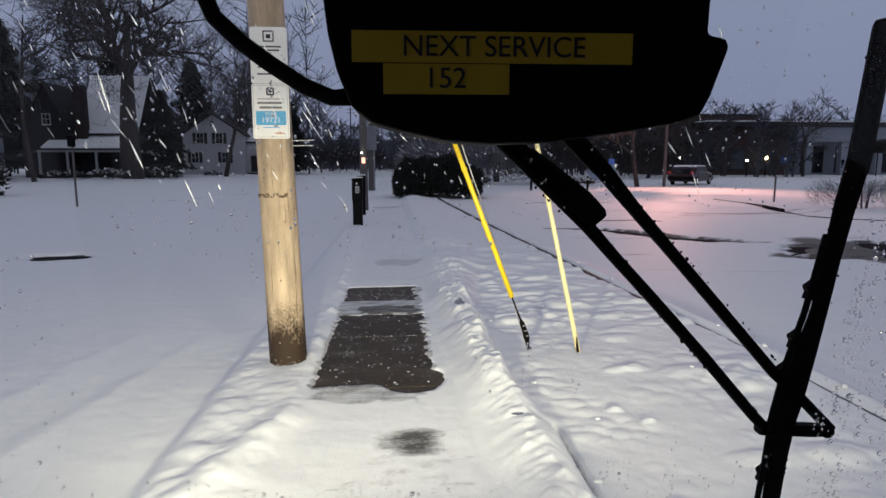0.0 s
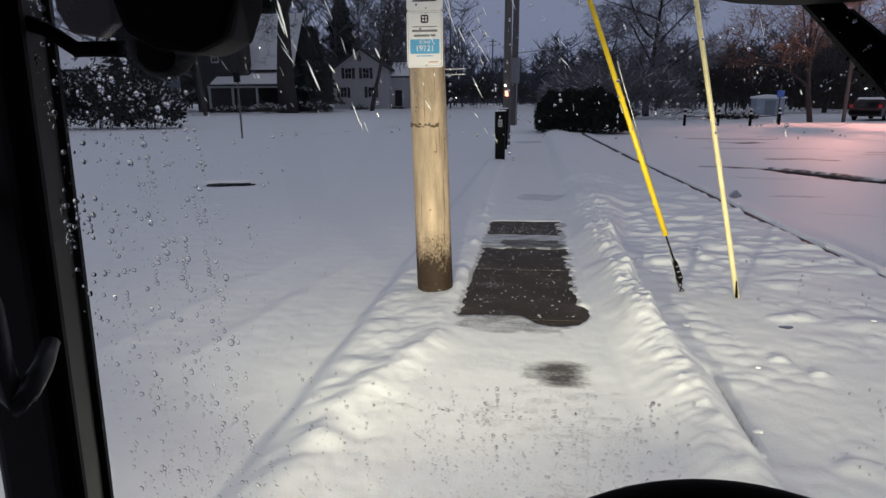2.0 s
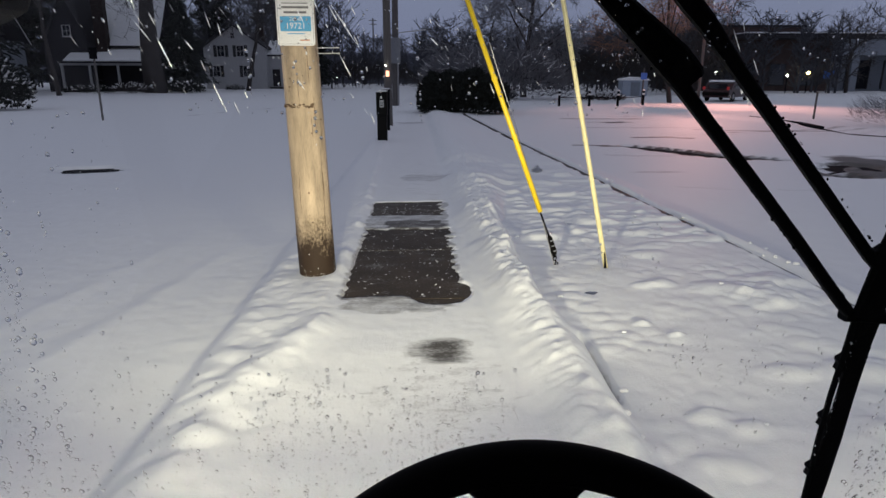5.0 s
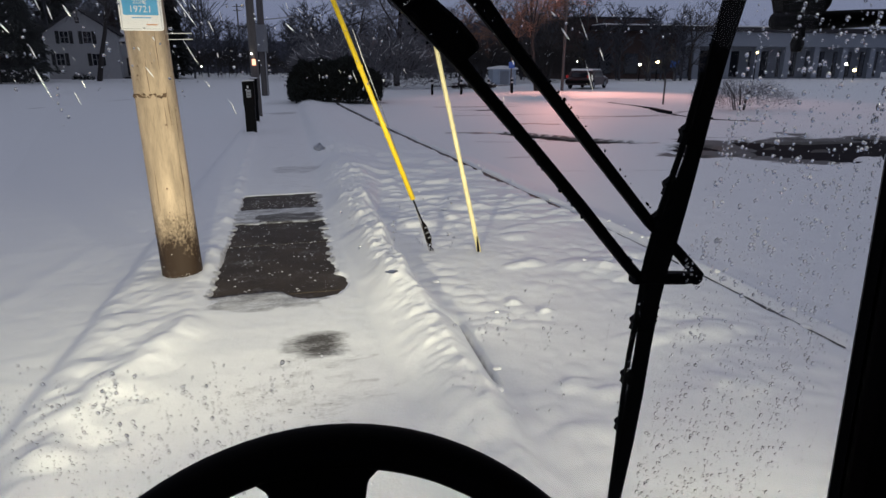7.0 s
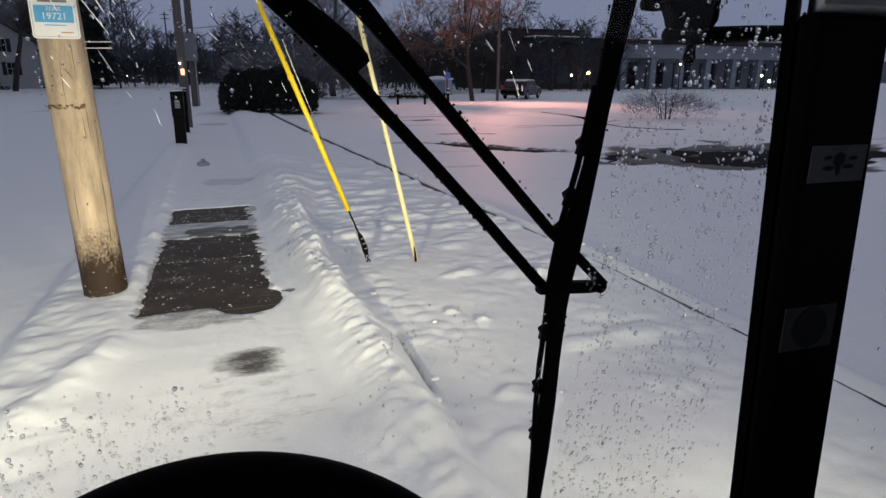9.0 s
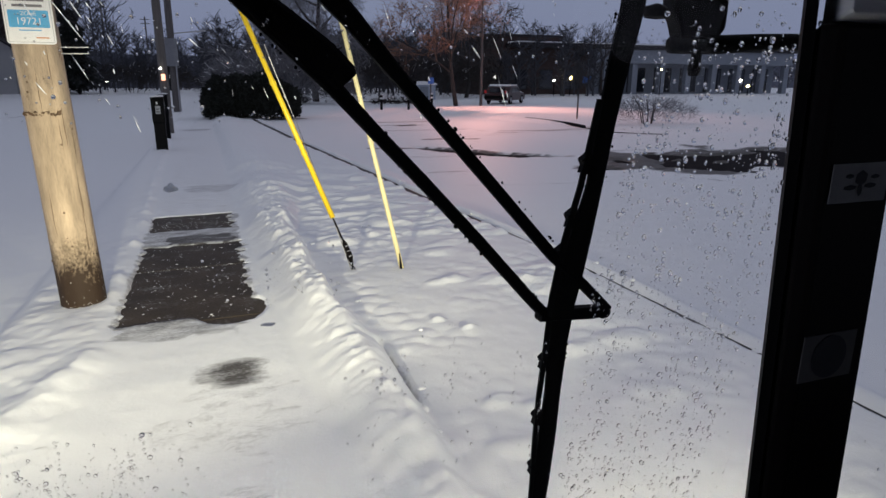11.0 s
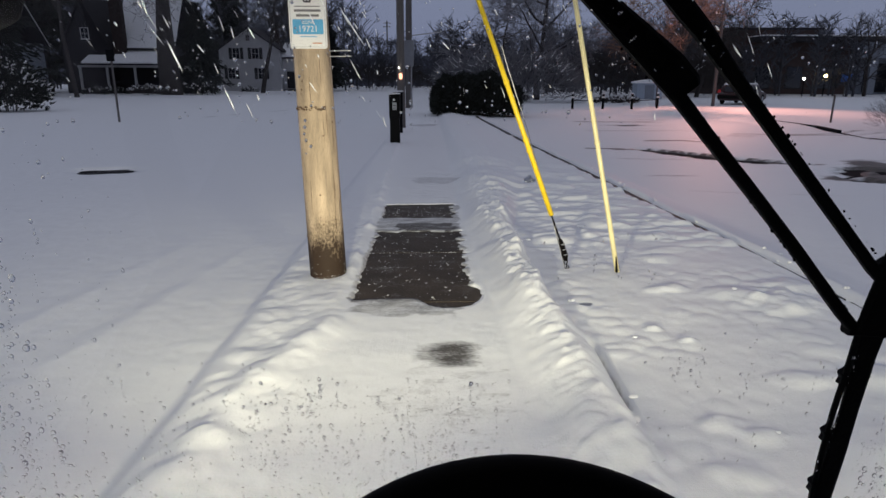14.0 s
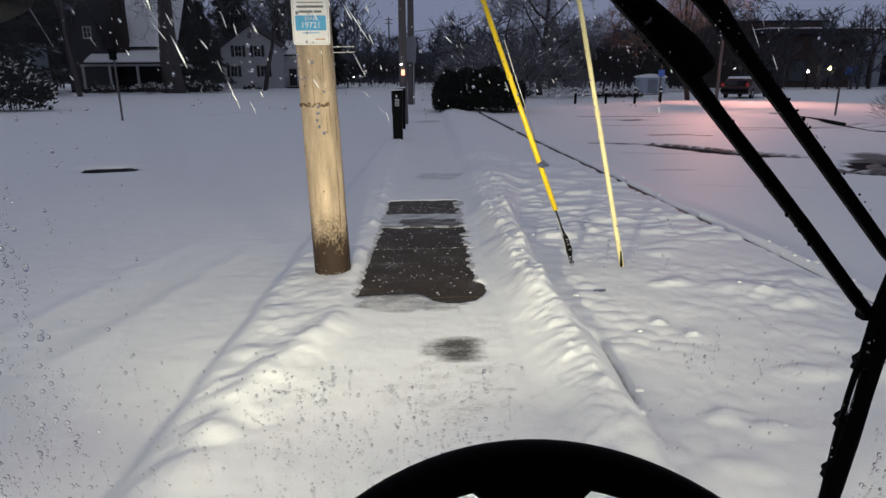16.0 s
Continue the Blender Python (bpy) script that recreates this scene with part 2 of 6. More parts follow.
# ---- mesh helpers ----


def link(name, bm, material, parent=None, label="", smooth=False):
    me = bpy.data.meshes.new(name)
    bm.to_mesh(me)
    bm.free()
    if smooth:
        for p in me.polygons:
            p.use_smooth = True
    me.materials.append(material)
    ob = new(name, me)
    if parent:
        ob.parent = parent
    if label:
        ob["label"] = label
    return ob


def part(name, bm, material, parent, label="", smooth=False):
    return link(name, bm, material, parent, label, smooth)


def root(name, at, label, category, group="", turn=0.0):
    ob = new(name)
    ob.empty_display_size = 0.1
    ob.matrix_world = pose(*at, 0, 0, turn)
    return tagged(ob, label, category, group)


def box(x0, y0, z0, x1, y1, z1, bevel=0.0, bm=None, segs=2):
    own = bmesh.new()
    bmesh.ops.create_cube(own, size=1)
    for v in own.verts:
        v.co = Vector((x0 + (v.co.x + 0.5) * (x1 - x0), y0 + (v.co.y + 0.5) * (y1 - y0), z0 + (v.co.z + 0.5) * (z1 - z0)))
    if bevel:
        bmesh.ops.bevel(own, geom=own.edges[:], offset=bevel, segments=segs, affect="EDGES", profile=0.5)
    if bm is None:
        return own
    return join(bm, own)


def join(bm, other):
    me = bpy.data.meshes.new("t")
    other.to_mesh(me)
    other.free()
    bm.from_mesh(me)
    bpy.data.meshes.remove(me)
    return bm


def tube(points, radii, sides=8, bm=None, caps=True):
    """A round bar along points; radii one number or one a point."""
    bm = bm or bmesh.new()
    pts = [Vector(p) for p in points]
    if not hasattr(radii, "__len__"):
        radii = [radii] * len(pts)
    rings = []
    side = None
    for i, p in enumerate(pts):
        d = (pts[min(i + 1, len(pts) - 1)] - pts[max(i - 1, 0)]).normalized()
        if side is None:
            side = d.orthogonal().normalized()
        side = (side - d * side.dot(d)).normalized()
        up = d.cross(side)
        rings.append([bm.verts.new(p + radii[i] * (math.cos(2 * math.pi * k / sides) * side + math.sin(2 * math.pi * k / sides) * up)) for k in range(sides)])
    for a, b in zip(rings, rings[1:]):
        for k in range(sides):
            bm.faces.new((a[k], a[(k + 1) % sides], b[(k + 1) % sides], b[k]))
    if caps:
        bm.faces.new(rings[0][::-1])
        bm.faces.new(rings[-1])
    return bm


def prism(outline, axis, a, b, bevel=0.0):
    """An outline of 2D points pushed along an axis from a to b. For x the points are (y, z), for y (x, z), for z (x, y)."""
    bm = bmesh.new()
    put = {"x": lambda p, s: (s, p[0], p[1]), "y": lambda p, s: (p[0], s, p[1]), "z": lambda p, s: (p[0], p[1], s)}[axis]
    lo = [bm.verts.new(put(p, a)) for p in outline]
    hi = [bm.verts.new(put(p, b)) for p in outline]
    bm.faces.new(lo)
    bm.faces.new(hi[::-1])
    for k in range(len(lo)):
        bm.faces.new((lo[k], hi[k], hi[(k + 1) % len(lo)], lo[(k + 1) % len(lo)]))
    bmesh.ops.recalc_face_normals(bm, faces=bm.faces[:])
    if bevel:
        bmesh.ops.bevel(bm, geom=bm.edges[:], offset=bevel, segments=2, affect="EDGES", profile=0.5)
    return bm


def ball(c, r, bm=None, sub=2, squash=(1, 1, 1)):
    own = bmesh.new()
    bmesh.ops.create_icosphere(own, subdivisions=sub, radius=1)
    for v in own.verts:
        v.co = Vector(c) + Vector((v.co.x * r * squash[0], v.co.y * r * squash[1], v.co.z * r * squash[2]))
    return own if bm is None else join(bm, own)


def raw(name, verts, faces, material, parent=None, smooth=False):
    me = bpy.data.meshes.new(name)
    me.from_pydata(verts, [], faces)
    me.update()
    me.materials.append(material)
    if smooth:
        me.shade_smooth()
    ob = new(name, me)
    if parent:
        ob.parent = parent
    return ob


def words(name, text, size, material, parent, m, label=""):
    cu = bpy.data.curves.new(name, "FONT")
    cu.body, cu.size, cu.extrude = text, size, 0.0004
    cu.align_x, cu.align_y = "CENTER", "CENTER"
    ob = new("t", cu)
    me = bpy.data.meshes.new_from_object(ob)
    bpy.data.objects.remove(ob)
    me.materials.append(material)
    ob = new(name, me)
    ob.parent = parent
    ob.matrix_local = m
    if label:
        ob["label"] = label
    return ob


# ---- ground ----
def hashed(ix, iy, seed):
    h = (ix.astype(np.int64) * 374761393 + iy.astype(np.int64) * 668265263 + seed * 974634777) & 0x7FFFFFFF
    h = ((h ^ (h >> 13)) * 1274126177) & 0x7FFFFFFF
    return ((h ^ (h >> 16)) & 0xFFFF) / 65535.0


def value(x, y, seed=0):
    ix, iy = np.floor(x), np.floor(y)
    fx, fy = x - ix, y - iy
    fx, fy = fx * fx * (3 - 2 * fx), fy * fy * (3 - 2 * fy)
    a, b = hashed(ix, iy, seed), hashed(ix + 1, iy, seed)
    c, d = hashed(ix, iy + 1, seed), hashed(ix + 1, iy + 1, seed)
    return (a * (1 - fx) + b * fx) * (1 - fy) + (c * (1 - fx) + d * fx) * fy


def fbm(x, y, seed=0, octaves=4):
    out, amp = 0 * x, 0.5
    for k in range(octaves):
        out, amp = out + amp * value(x * 2**k, y * 2**k, seed + k), amp / 2
    return out


def ease(a, b, v):
    u = np.clip((v - a) / (b - a), 0, 1)
    return u * u * (3 - 2 * u)


def fall(y):
    """Ground sloped down past y = 10 to fit far things to the camera's view."""
    return -0.0067 * np.maximum(0, y - 10)


def kerb_x(y):
    return np.interp(y, [-5, 2.5, 4, 5.2, 6.3, 8, 10, 13.7, 17.6, 28.6, 60], [3.66, 3.66, 3.64, 3.61, 3.52, 3.36, 3.22, 2.98, 2.74, 2.19, 1.9])


def walk_left(y):
    return np.interp(y, [0, 4.5, 8.4, 13, 33], [-0.42, -0.45, -0.47, -0.62, -1.1])


def walk_right(y):
    return np.interp(y, [0, 4.5, 8, 13, 26], [0.7, 0.66, 0.52, 0.5, 0.2])


def bank_foot(y):
    """The outer foot of the ploughed bank."""
    foot = np.interp(y, [0, 2.3, 2.8, 4.0, 4.35, 5, 7, 10, 14, 25, 60], [1.36, 1.37, 1.35, 1.325, 1.23, 1.20, 1.22, 1.75, 2.3, 2.0, 1.6])
    return foot + 0.07 * (fbm(0 * y, y * 2.2, 141, 3) - 0.44)


def bank_crack_shade(x, y):
    """A crack along the bank's outer foot, and the shadow line painted in it."""
    wx = x + 0.03 * (fbm(x * 5, y * 5, 91, 3) - 0.44)
    return np.exp(-(((wx - bank_foot(y) - 0.004) / 0.017) ** 2)) * ease(2.5, 2.9, y) * (1 - ease(4.1, 4.4, y)) * ease(0.12, 0.35, value(y * 2.6, 0 * y, 142))


def blot(x, y, cx, cy, rx, ry, seed, rough=0.35, freq=3.0):
    """1 inside a ragged oval, 0 outside."""
    d = np.hypot((x - cx) / rx, (y - cy) / ry) + rough * (fbm(x * freq, y * freq, seed, 4) - 0.47) * 2
    return 1 - ease(0.85, 1.1, d)


def slab(x, y, x0, x1, y0, y1, seed, ragged=0.05):
    n = (fbm(x * 7, y * 7, seed, 3) - 0.45) * 2 * ragged
    n2 = (fbm(x * 3 + 9, y * 12, seed + 5, 3) - 0.45) * 2 * ragged
    e = 0.025
    fingers = 0.11 * (fbm(0.6 * x, y * 10, seed + 60, 3) - 0.44) * 2
    return ease(x0 - e, x0 + e, x + n2) * (1 - ease(x1 - e, x1 + e, x + n2 * 1.2 + fingers)) * ease(y0 - e, y0 + e, y + n) * (1 - ease(y1 - e, y1 + e, y + n))


WET_STREAKS = ((5.7, 16.5, 7.5, 13.5, 0.55, 71), (7.1, 14.4, 8.6, 13.2, 0.35, 72), (7.0, 25.6, 8.6, 25.3, 0.45, 75), (4.3, 16.5, 6.0, 16.2, 0.16, 73), (3.0, 31.2, 5.4, 31.3, 0.35, 74), (6.4, 18.9, 8.4, 18.4, 0.22, 76))


def streak_to(x, y, x0, y0, x1, y1, w, seed):
    """1 along a ragged wet streak that tapers at both ends, 0 outside."""
    dx, dy = x1 - x0, y1 - y0
    f = ((x - x0) * dx + (y - y0) * dy) / (dx * dx + dy * dy)
    g = np.clip(f, 0, 1)
    d = np.hypot(x - x0 - g * dx, y - y0 - g * dy)
    wide = w * (0.35 + 0.65 * np.sin(np.pi * np.clip(g, 0.03, 0.97))) * (0.5 + fbm(x * 0.8, y * 3.0, seed, 4))
    return 1 - ease(0.6, 1.15, d / wide)


def bare(x, y):
    """Where the walk or the asphalt lies open."""
    p = slab(x, y, -0.46, 0.48, 7.70, 8.60, 3, 0.05)
    p = np.maximum(p, slab(x, y, -0.44, 0.52, 6.0, 6.95, 5, 0.07))
    p = np.maximum(p, slab(x, y, -0.45, 0.52, 4.60, 6.05, 6, 0.04))
    p = np.maximum(p, blot(x, y, 0.38, 4.72, 0.30, 0.30, 11, 0.3))
    return p


def thin(x, y):
    """How far wet ground shows through the snow: 0 covered, 1 nearly open. Also carries the bank's painted shadow line.
    """
    d = np.hypot((x - 0.32) / 0.31, (y - 3.5) / 0.26) + 0.7 * (fbm(x * 4, y * 6, 12, 4) - 0.47)
    p = 0.92 * (1 - ease(0.4, 1.15, d)) * (0.75 + 0.25 * ease(0.15, 0.42, x))
    p = np.maximum(p, 0.50 * slab(x, y, -0.42, 0.46, 4.20, 4.68, 8, 0.12))
    p = np.maximum(p, 0.85 * slab(x, y, -0.24, 0.46, 6.95, 7.42, 4, 0.14))
    p = np.maximum(p, 0.68 * slab(x, y, -0.48, 0.50, 4.48, 4.75, 9, 0.08))
    p = np.maximum(p, 0.55 * slab(x, y, -0.49, 0.56, 4.6, 8.5, 10, 0.035))
    p = np.maximum(p, 0.30 * slab(x, y, -0.5, 0.65, 1.9, 2.95, 13, 0.3) * ease(0.25, 0.7, value(x * 3.0, y * 2.0, 18)))
    p = np.maximum(p, 0.24 * slab(x, y, 0.05, 0.62, 2.5, 3.4, 19, 0.3))
    p = np.maximum(p, 0.22 * slab(x, y, -0.45, 0.55, 8.5, 30.0, 14, 0.2))
    p = np.maximum(p, 0.42 * blot(x, y, 0.25, 10.7, 0.5, 0.42, 16, 0.6, 2.0))
    p = np.maximum(p, 0.50 * blot(x, y, -0.2, 24.5, 0.7, 0.7, 17, 0.6, 1.0))
    # the bank's overhang shadow, painted dark along its foot
    p = np.maximum(p, 0.75 * bank_crack_shade(x, y))
    # ragged wet streaks and old wheel tracks in the car park
    for a, b, c, d, w, sd in WET_STREAKS:
        p = np.maximum(p, 0.95 * streak_to(x, y, a, b, c, d, 1.25 * w, sd))
    p = np.maximum(p, 0.98 * blot(x, y, 12.2, 11.6, 4.6, 2.2, 24, 0.9, 0.9))
    p = np.maximum(p, 0.75 * blot(x, y, 8.6, 28.0, 3.4, 1.0, 28, 0.9, 1.0) * ease(0.25, 0.6, value(x * 0.4, y * 2.5, 75)))
    p = np.maximum(p, 0.65 * blot(x, y, 12.0, 21.0, 3.0, 0.7, 27, 0.9, 1.0) * ease(0.25, 0.6, value(x * 0.4, y * 4, 76)))
    for y0, slope, w, sd in ((9.6, -0.10, 0.10, 77), (11.6, 0.05, 0.12, 78), (14.2, -0.06, 0.16, 79), (19.0, 0.08, 0.2, 80), (22.4, -0.05, 0.25, 81)):
        run = np.exp(-(((y - y0 - slope * (x - 5) - 0.3 * value(x * 0.5, 0 * x, sd)) / w) ** 2)) * ease(3.9, 4.6, x)
        p = np.maximum(p, 0.55 * run * ease(0.35, 0.75, value(x * 0.45, y * 0.3, sd + 9)))
    # the kerb line that crosses the far side of the street
    line = np.exp(-(((x + 10.9 - (y - 29.2) * 0.307) / 0.10) ** 2)) * ease(29, 29.6, y) * (1 - ease(37, 38.5, y))
    p = np.maximum(p, 0.9 * line * ease(0.15, 0.45, value(y * 0.9, 0 * y, 90)))
    return np.clip(p, 0, 1)


def bare_road(x, y):
    p = blot(x, y, -6.45, 12.30, 0.62, 0.46, 21, 0.5, 4)
    for a, b, c, d, w, sd in WET_STREAKS[:3]:
        p = np.maximum(p, streak_to(x, y, a, b, c, d, 0.75 * w, sd))
    p = np.maximum(p, blot(x, y, 12.9, 11.4, 3.9, 1.6, 24, 0.9, 1.1) * ease(0.1, 0.2, value(x * 1.2, y * 3, 82)))
    return p


def clods(x, y, freq, seed):
    """Rounded lumps of random size packed side by side."""
    u, v = x * freq, y * freq
    iu, iv = np.floor(u), np.floor(v)
    out = 0 * u
    for a in (-1, 0, 1):
        for b in (-1, 0, 1):
            cu, cv = iu + a, iv + b
            px, py = cu + hashed(cu, cv, seed), cv + hashed(cu, cv, seed + 1)
            r = 0.35 + 0.45 * hashed(cu, cv, seed + 2)
            out = np.maximum(out, r * np.maximum(0, 1 - ((u - px) ** 2 + (v - py) ** 2) / r**2) ** 1.3)
    return out


def snow_height(x, y):
    kx, wl_, wr = kerb_x(y), walk_left(y), walk_right(y)
    near = 1 - ease(5.0, 11.0, y)
    z = 0.012 * np.clip(x, -1.2, 1.3)
    # street side: the strip by the walk ends in a low step
    step = ease(-1.32, -1.19, x + 0.05 * (fbm(x * 2.4, y * 2.4, 31, 4) - 0.45))
    z = z - 0.042 * (1 - step)
    strip = ease(-1.28, -1.1, x) * (1 - ease(wl_ - 0.16, wl_ + 0.02, x))
    z = z + strip * (0.026 + (0.014 * near + 0.02) * (fbm(x * 3.0, y * 3.0, 32, 5) - 0.30))
    z = z + 0.045 * np.exp(-(((x - wl_ + 0.10) / 0.07) ** 2)) * (value(x * 4, y * 4.5, 61) ** 1.5) * ease(4.4, 5.4, y) * (1 - ease(14, 20, y))
    ridge = np.interp(y, [1.0, 2.45, 3.1, 3.9, 4.6], [-1.0, -0.92, -0.84, -0.55, -0.45])
    amp = 0.05 * ease(0.8, 1.6, y) * (1 - ease(3.7, 4.7, y))
    z = z + amp * np.exp(-(((x - ridge) / 0.14) ** 2)) * (0.75 + 0.5 * value(x * 3, y * 1.5, 33) + 0.35 * (fbm(x * 9, y * 9, 37, 3) - 0.45))
    for cy, cx, a in ((4.25, -1.01, 0.022), (3.45, -1.01, 0.022), (2.81, -0.97, 0.026), (2.42, -0.90, 0.03), (4.5, -0.70, 0.022), (3.68, -0.68, 0.02), (3.09, -0.74, 0.02), (2.1, -1.0, 0.024), (2.65, -0.70, 0.016)):
        d = np.hypot((x - cx) / 0.15, (y - cy) / 0.12) + 0.5 * (fbm(x * 7, y * 7, 131, 3) - 0.45)
        z = z + 0.65 * a * (1 - ease(0.1, 1.3, d))
    z = z + strip * near * (0.007 * ease(0.2, 0.6, clods(x * 0.8 + 0.4 * value(y * 2, x * 2, 134), y * 1.1, 3.7, 132)) * ease(0.35, 0.6, value(x * 2.1, y * 2.1, 135)) + 0.004 * ease(0.2, 0.5, clods(x, y, 10, 133)) + 0.007 * (fbm(x * 4, y * 6, 136, 4) - 0.45))
    # the ploughed bank on the other side of the walk
    crest = np.interp(y, [0, 2.2, 2.64, 3.3, 3.8, 4.5, 5.4, 6.5, 8.2, 12.4, 25, 60], [1.05, 1.06, 1.11, 1.10, 1.06, 1.04, 0.98, 0.95, 0.91, 0.88, 0.70, 0.5])
    crest = crest + (0.035 + 0.03 * ease(4.2, 5, y)) * (value(y * 1.9, 0 * y, 34) - 0.5) + 0.03 * ease(4.0, 5.0, y) * (value(y * 4, 0 * y, 35) - 0.5)
    foot = bank_foot(y)
    high = np.interp(y, [0, 3, 4, 4.6, 7, 9, 13, 25, 33, 45], [0.125, 0.140, 0.150, 0.165, 0.15, 0.145, 0.14, 0.14, 0.13, 0.05])
    high = high * (0.80 + 0.4 * value(y * 1.6, 0 * y, 36))
    wx = x + 0.03 * (fbm(x * 5, y * 5, 91, 3) - 0.44)
    inner = ease(np.maximum(wr + 0.02, crest - 0.34), crest, wx)
    far_soft = 0.08 * (1 - ease(4.0, 4.5, y)) + 0.10 * ease(5.5, 7.5, y) + 0.75 * ease(7.5, 12, y)
    outer = 1 - ease(foot - 0.13 - far_soft, foot, wx + 0.05 * ease(3.9, 4.7, y) * clods(x, y, 3.3, 92))
    rough = ease(0.55, 0.95, inner) * outer
    chunky = 0.32 + 0.68 * ease(4.0, 4.8, y)
    bank = high * inner * outer
    bank = bank + rough * chunky * (0.030 * ease(0.10, 0.60, clods(x + 0.5 * value(y * 1.7, x * 1.7, 93), y + 0.4 * value(x * 2, y * 2, 99), 2.8, 94)) * near + 0.016 * ease(0.15, 0.55, clods(x + 0.3 * value(x * 4, y * 4, 98), y, 5.7, 89)) * (1 - ease(9, 14, y)) + 0.012 * ease(0.2, 0.5, clods(x, y, 11, 95)) + 0.010 * (clods(x, y, 19, 97) - 0.2) + 0.014 * (fbm(x * 13, y * 13, 58, 3) - 0.44))
    bank = bank + inner * outer * (1 - chunky) * (0.034 * (fbm(x * 7, y * 6, 53, 4) - 0.45) + 0.015 * ease(0.2, 0.5, clods(x + 0.3 * value(x * 5, y * 5, 55), y, 8, 56)) + 0.012 * ease(0.45, 0.7, fbm(x * 11, y * 11, 54, 2)))
    bank = bank + inner * outer * 0.03 * (fbm(x * 2.6, y * 2.2, 38, 3) - 0.42) * near
    z = z + bank - 0.08 * bank_crack_shade(x, y)
    # verge, kerb gap and the long ridge behind it
    verge = ease(crest - 0.05, crest + 0.2, x) * (1 - ease(kx - 0.03, kx + 0.05, x))
    rows = (ease(0.45, 0.8, value(x * 2.6, y * 5.2 - x * 0.5, 39)) * 0.034 + ease(0.5, 0.85, value(x * 5, y * 9, 59)) * 0.020) * ease(5.4, 6.4, y) * (1 - ease(12, 18, y))
    z = z + verge * (0.03 + 0.03 * ease(1.3, 3.3, x) + rows + 0.022 * (fbm(x * 1.4, y * 1.4, 40, 4) - 0.45))
    for cx, cy, a, r in ((1.77, 2.53, 0.032, 0.08), (1.93, 2.40, 0.034, 0.09), (2.45, 3.0, 0.028, 0.10), (2.31, 4.67, 0.028, 0.09), (2.14, 4.64, 0.018, 0.07), (1.85, 3.82, 0.032, 0.045), (2.0, 3.6, 0.022, 0.035), (3.05, 4.3, 0.05, 0.22), (2.75, 4.5, 0.035, 0.18), (2.46, 5.56, 0.03, 0.13), (3.3, 4.65, 0.04, 0.2), (1.65, 2.1, 0.03, 0.10), (2.95, 3.0, 0.03, 0.14), (2.6, 2.3, 0.035, 0.15)):
        d = np.hypot((x - cx) / (1.7 * r), (y - cy) / (1.2 * r)) + 0.7 * (fbm(x * 8, y * 8, 151, 3) - 0.45)
        z = z + a * (1 - ease(0.2, 1.2, d))
    lot = ease(kx + 0.25, kx + 0.7, x)
    z = z - lot * 0.05
    z = z + 0.055 * np.exp(-(((x - kx - 0.16) / 0.11) ** 2)) * (0.6 + 0.8 * value(y * 1.5, x * 2, 41)) * (1 - ease(26, 34, y))
    gap = (0.42 + 0.58 * ease(5.2, 7.0, y)) * np.exp(-(((x - kx) / (0.028 + 0.038 * ease(5.5, 8, y))) ** 2)) * ease(0.12, 0.32, value(y * 1.3, 0 * y, 42)) * (1 - ease(26, 34, y))
    z = z - 0.13 * gap
    # broad unevenness, old ruts in the street
    road = 1 - step
    z = z + (road + lot) * 0.05 * (fbm(x * 0.5, y * 0.35, 43, 4) - 0.46)
    for off in (0.0, 0.75):
        rut = np.exp(-(((x + 2.35 + off - 0.16 * (y - 3.2) ** 1) / 0.10) ** 2))
        z = z + road * 0.016 * rut * (1 - ease(4.5, 7.5, y)) * (value(x * 3, y * 3, 44) + 0.2)
    z = z + 0.008 * (fbm(x * 5, y * 5, 45, 3) - 0.45)
    crust = verge * (1 - ease(6, 14, y)) + 0.12 * strip + 0.25 * road * (1 - ease(5, 9, y))
    z = z + crust * (0.008 * (fbm(x * 8, y * 8, 98, 4) - 0.45) + 0.022 * ease(0.3, 0.6, value(x * 2.2, y * 2.2, 99)) * (clods(x, y, 6, 96) - 0.2))
    # islands and far edges of the lot
    z = z + 0.10 * ease(0, 0.25, x - np.interp(y, [16.5, 18.5, 25, 29], [16.5, 15.0, 14.2, 13.2])) * ease(16.3, 16.9, y) * (1 - ease(32, 33, y)) * ease(13.2, 13.6, x)
    z = z + ease(-0.5, 0.5, y - (33.5 + 0.0 * x)) * 0.10 * ease(5, 7, x)
    z = z + 0.25 * ease(30, 44, y + 0.55 * (x + 8)) * (1 - ease(-13, -11, x + 0.05 * y)) * (fbm(x * 0.3, y * 0.3, 46, 3))
    walkway = ease(wl_ - 0.1, wl_ + 0.02, x) * (1 - ease(wr - 0.02, wr + 0.1, x))
    z = z + walkway * 0.012 * (fbm(x * 2.5, y * 4, 47, 4) - 0.45)
    grain = 0.030 * (fbm(x * 17, y * 26, 48, 2) - 0.36)
    m = bare(x, y)
    z = z - m * 0.042 + grain * 4 * m * (1 - m)
    z = z - bare_road(x, y) * 0.15
    return z + fall(y)


def spaced(lo, hi, fine_lo, fine_hi, fine, grow, most):
    mid = list(np.arange(fine_lo, fine_hi + 1e-9, fine))
    up, down = [], []
    s, v = fine, fine_hi
    while v < hi:
        s = min(s * grow, most)
        v += s
        up.append(min(v, hi))
    s, v = fine, fine_lo
    while v > lo:
        s = min(s * grow, most)
        v -= s
        down.append(max(v, lo))
    return np.array(down[::-1] + mid + up)


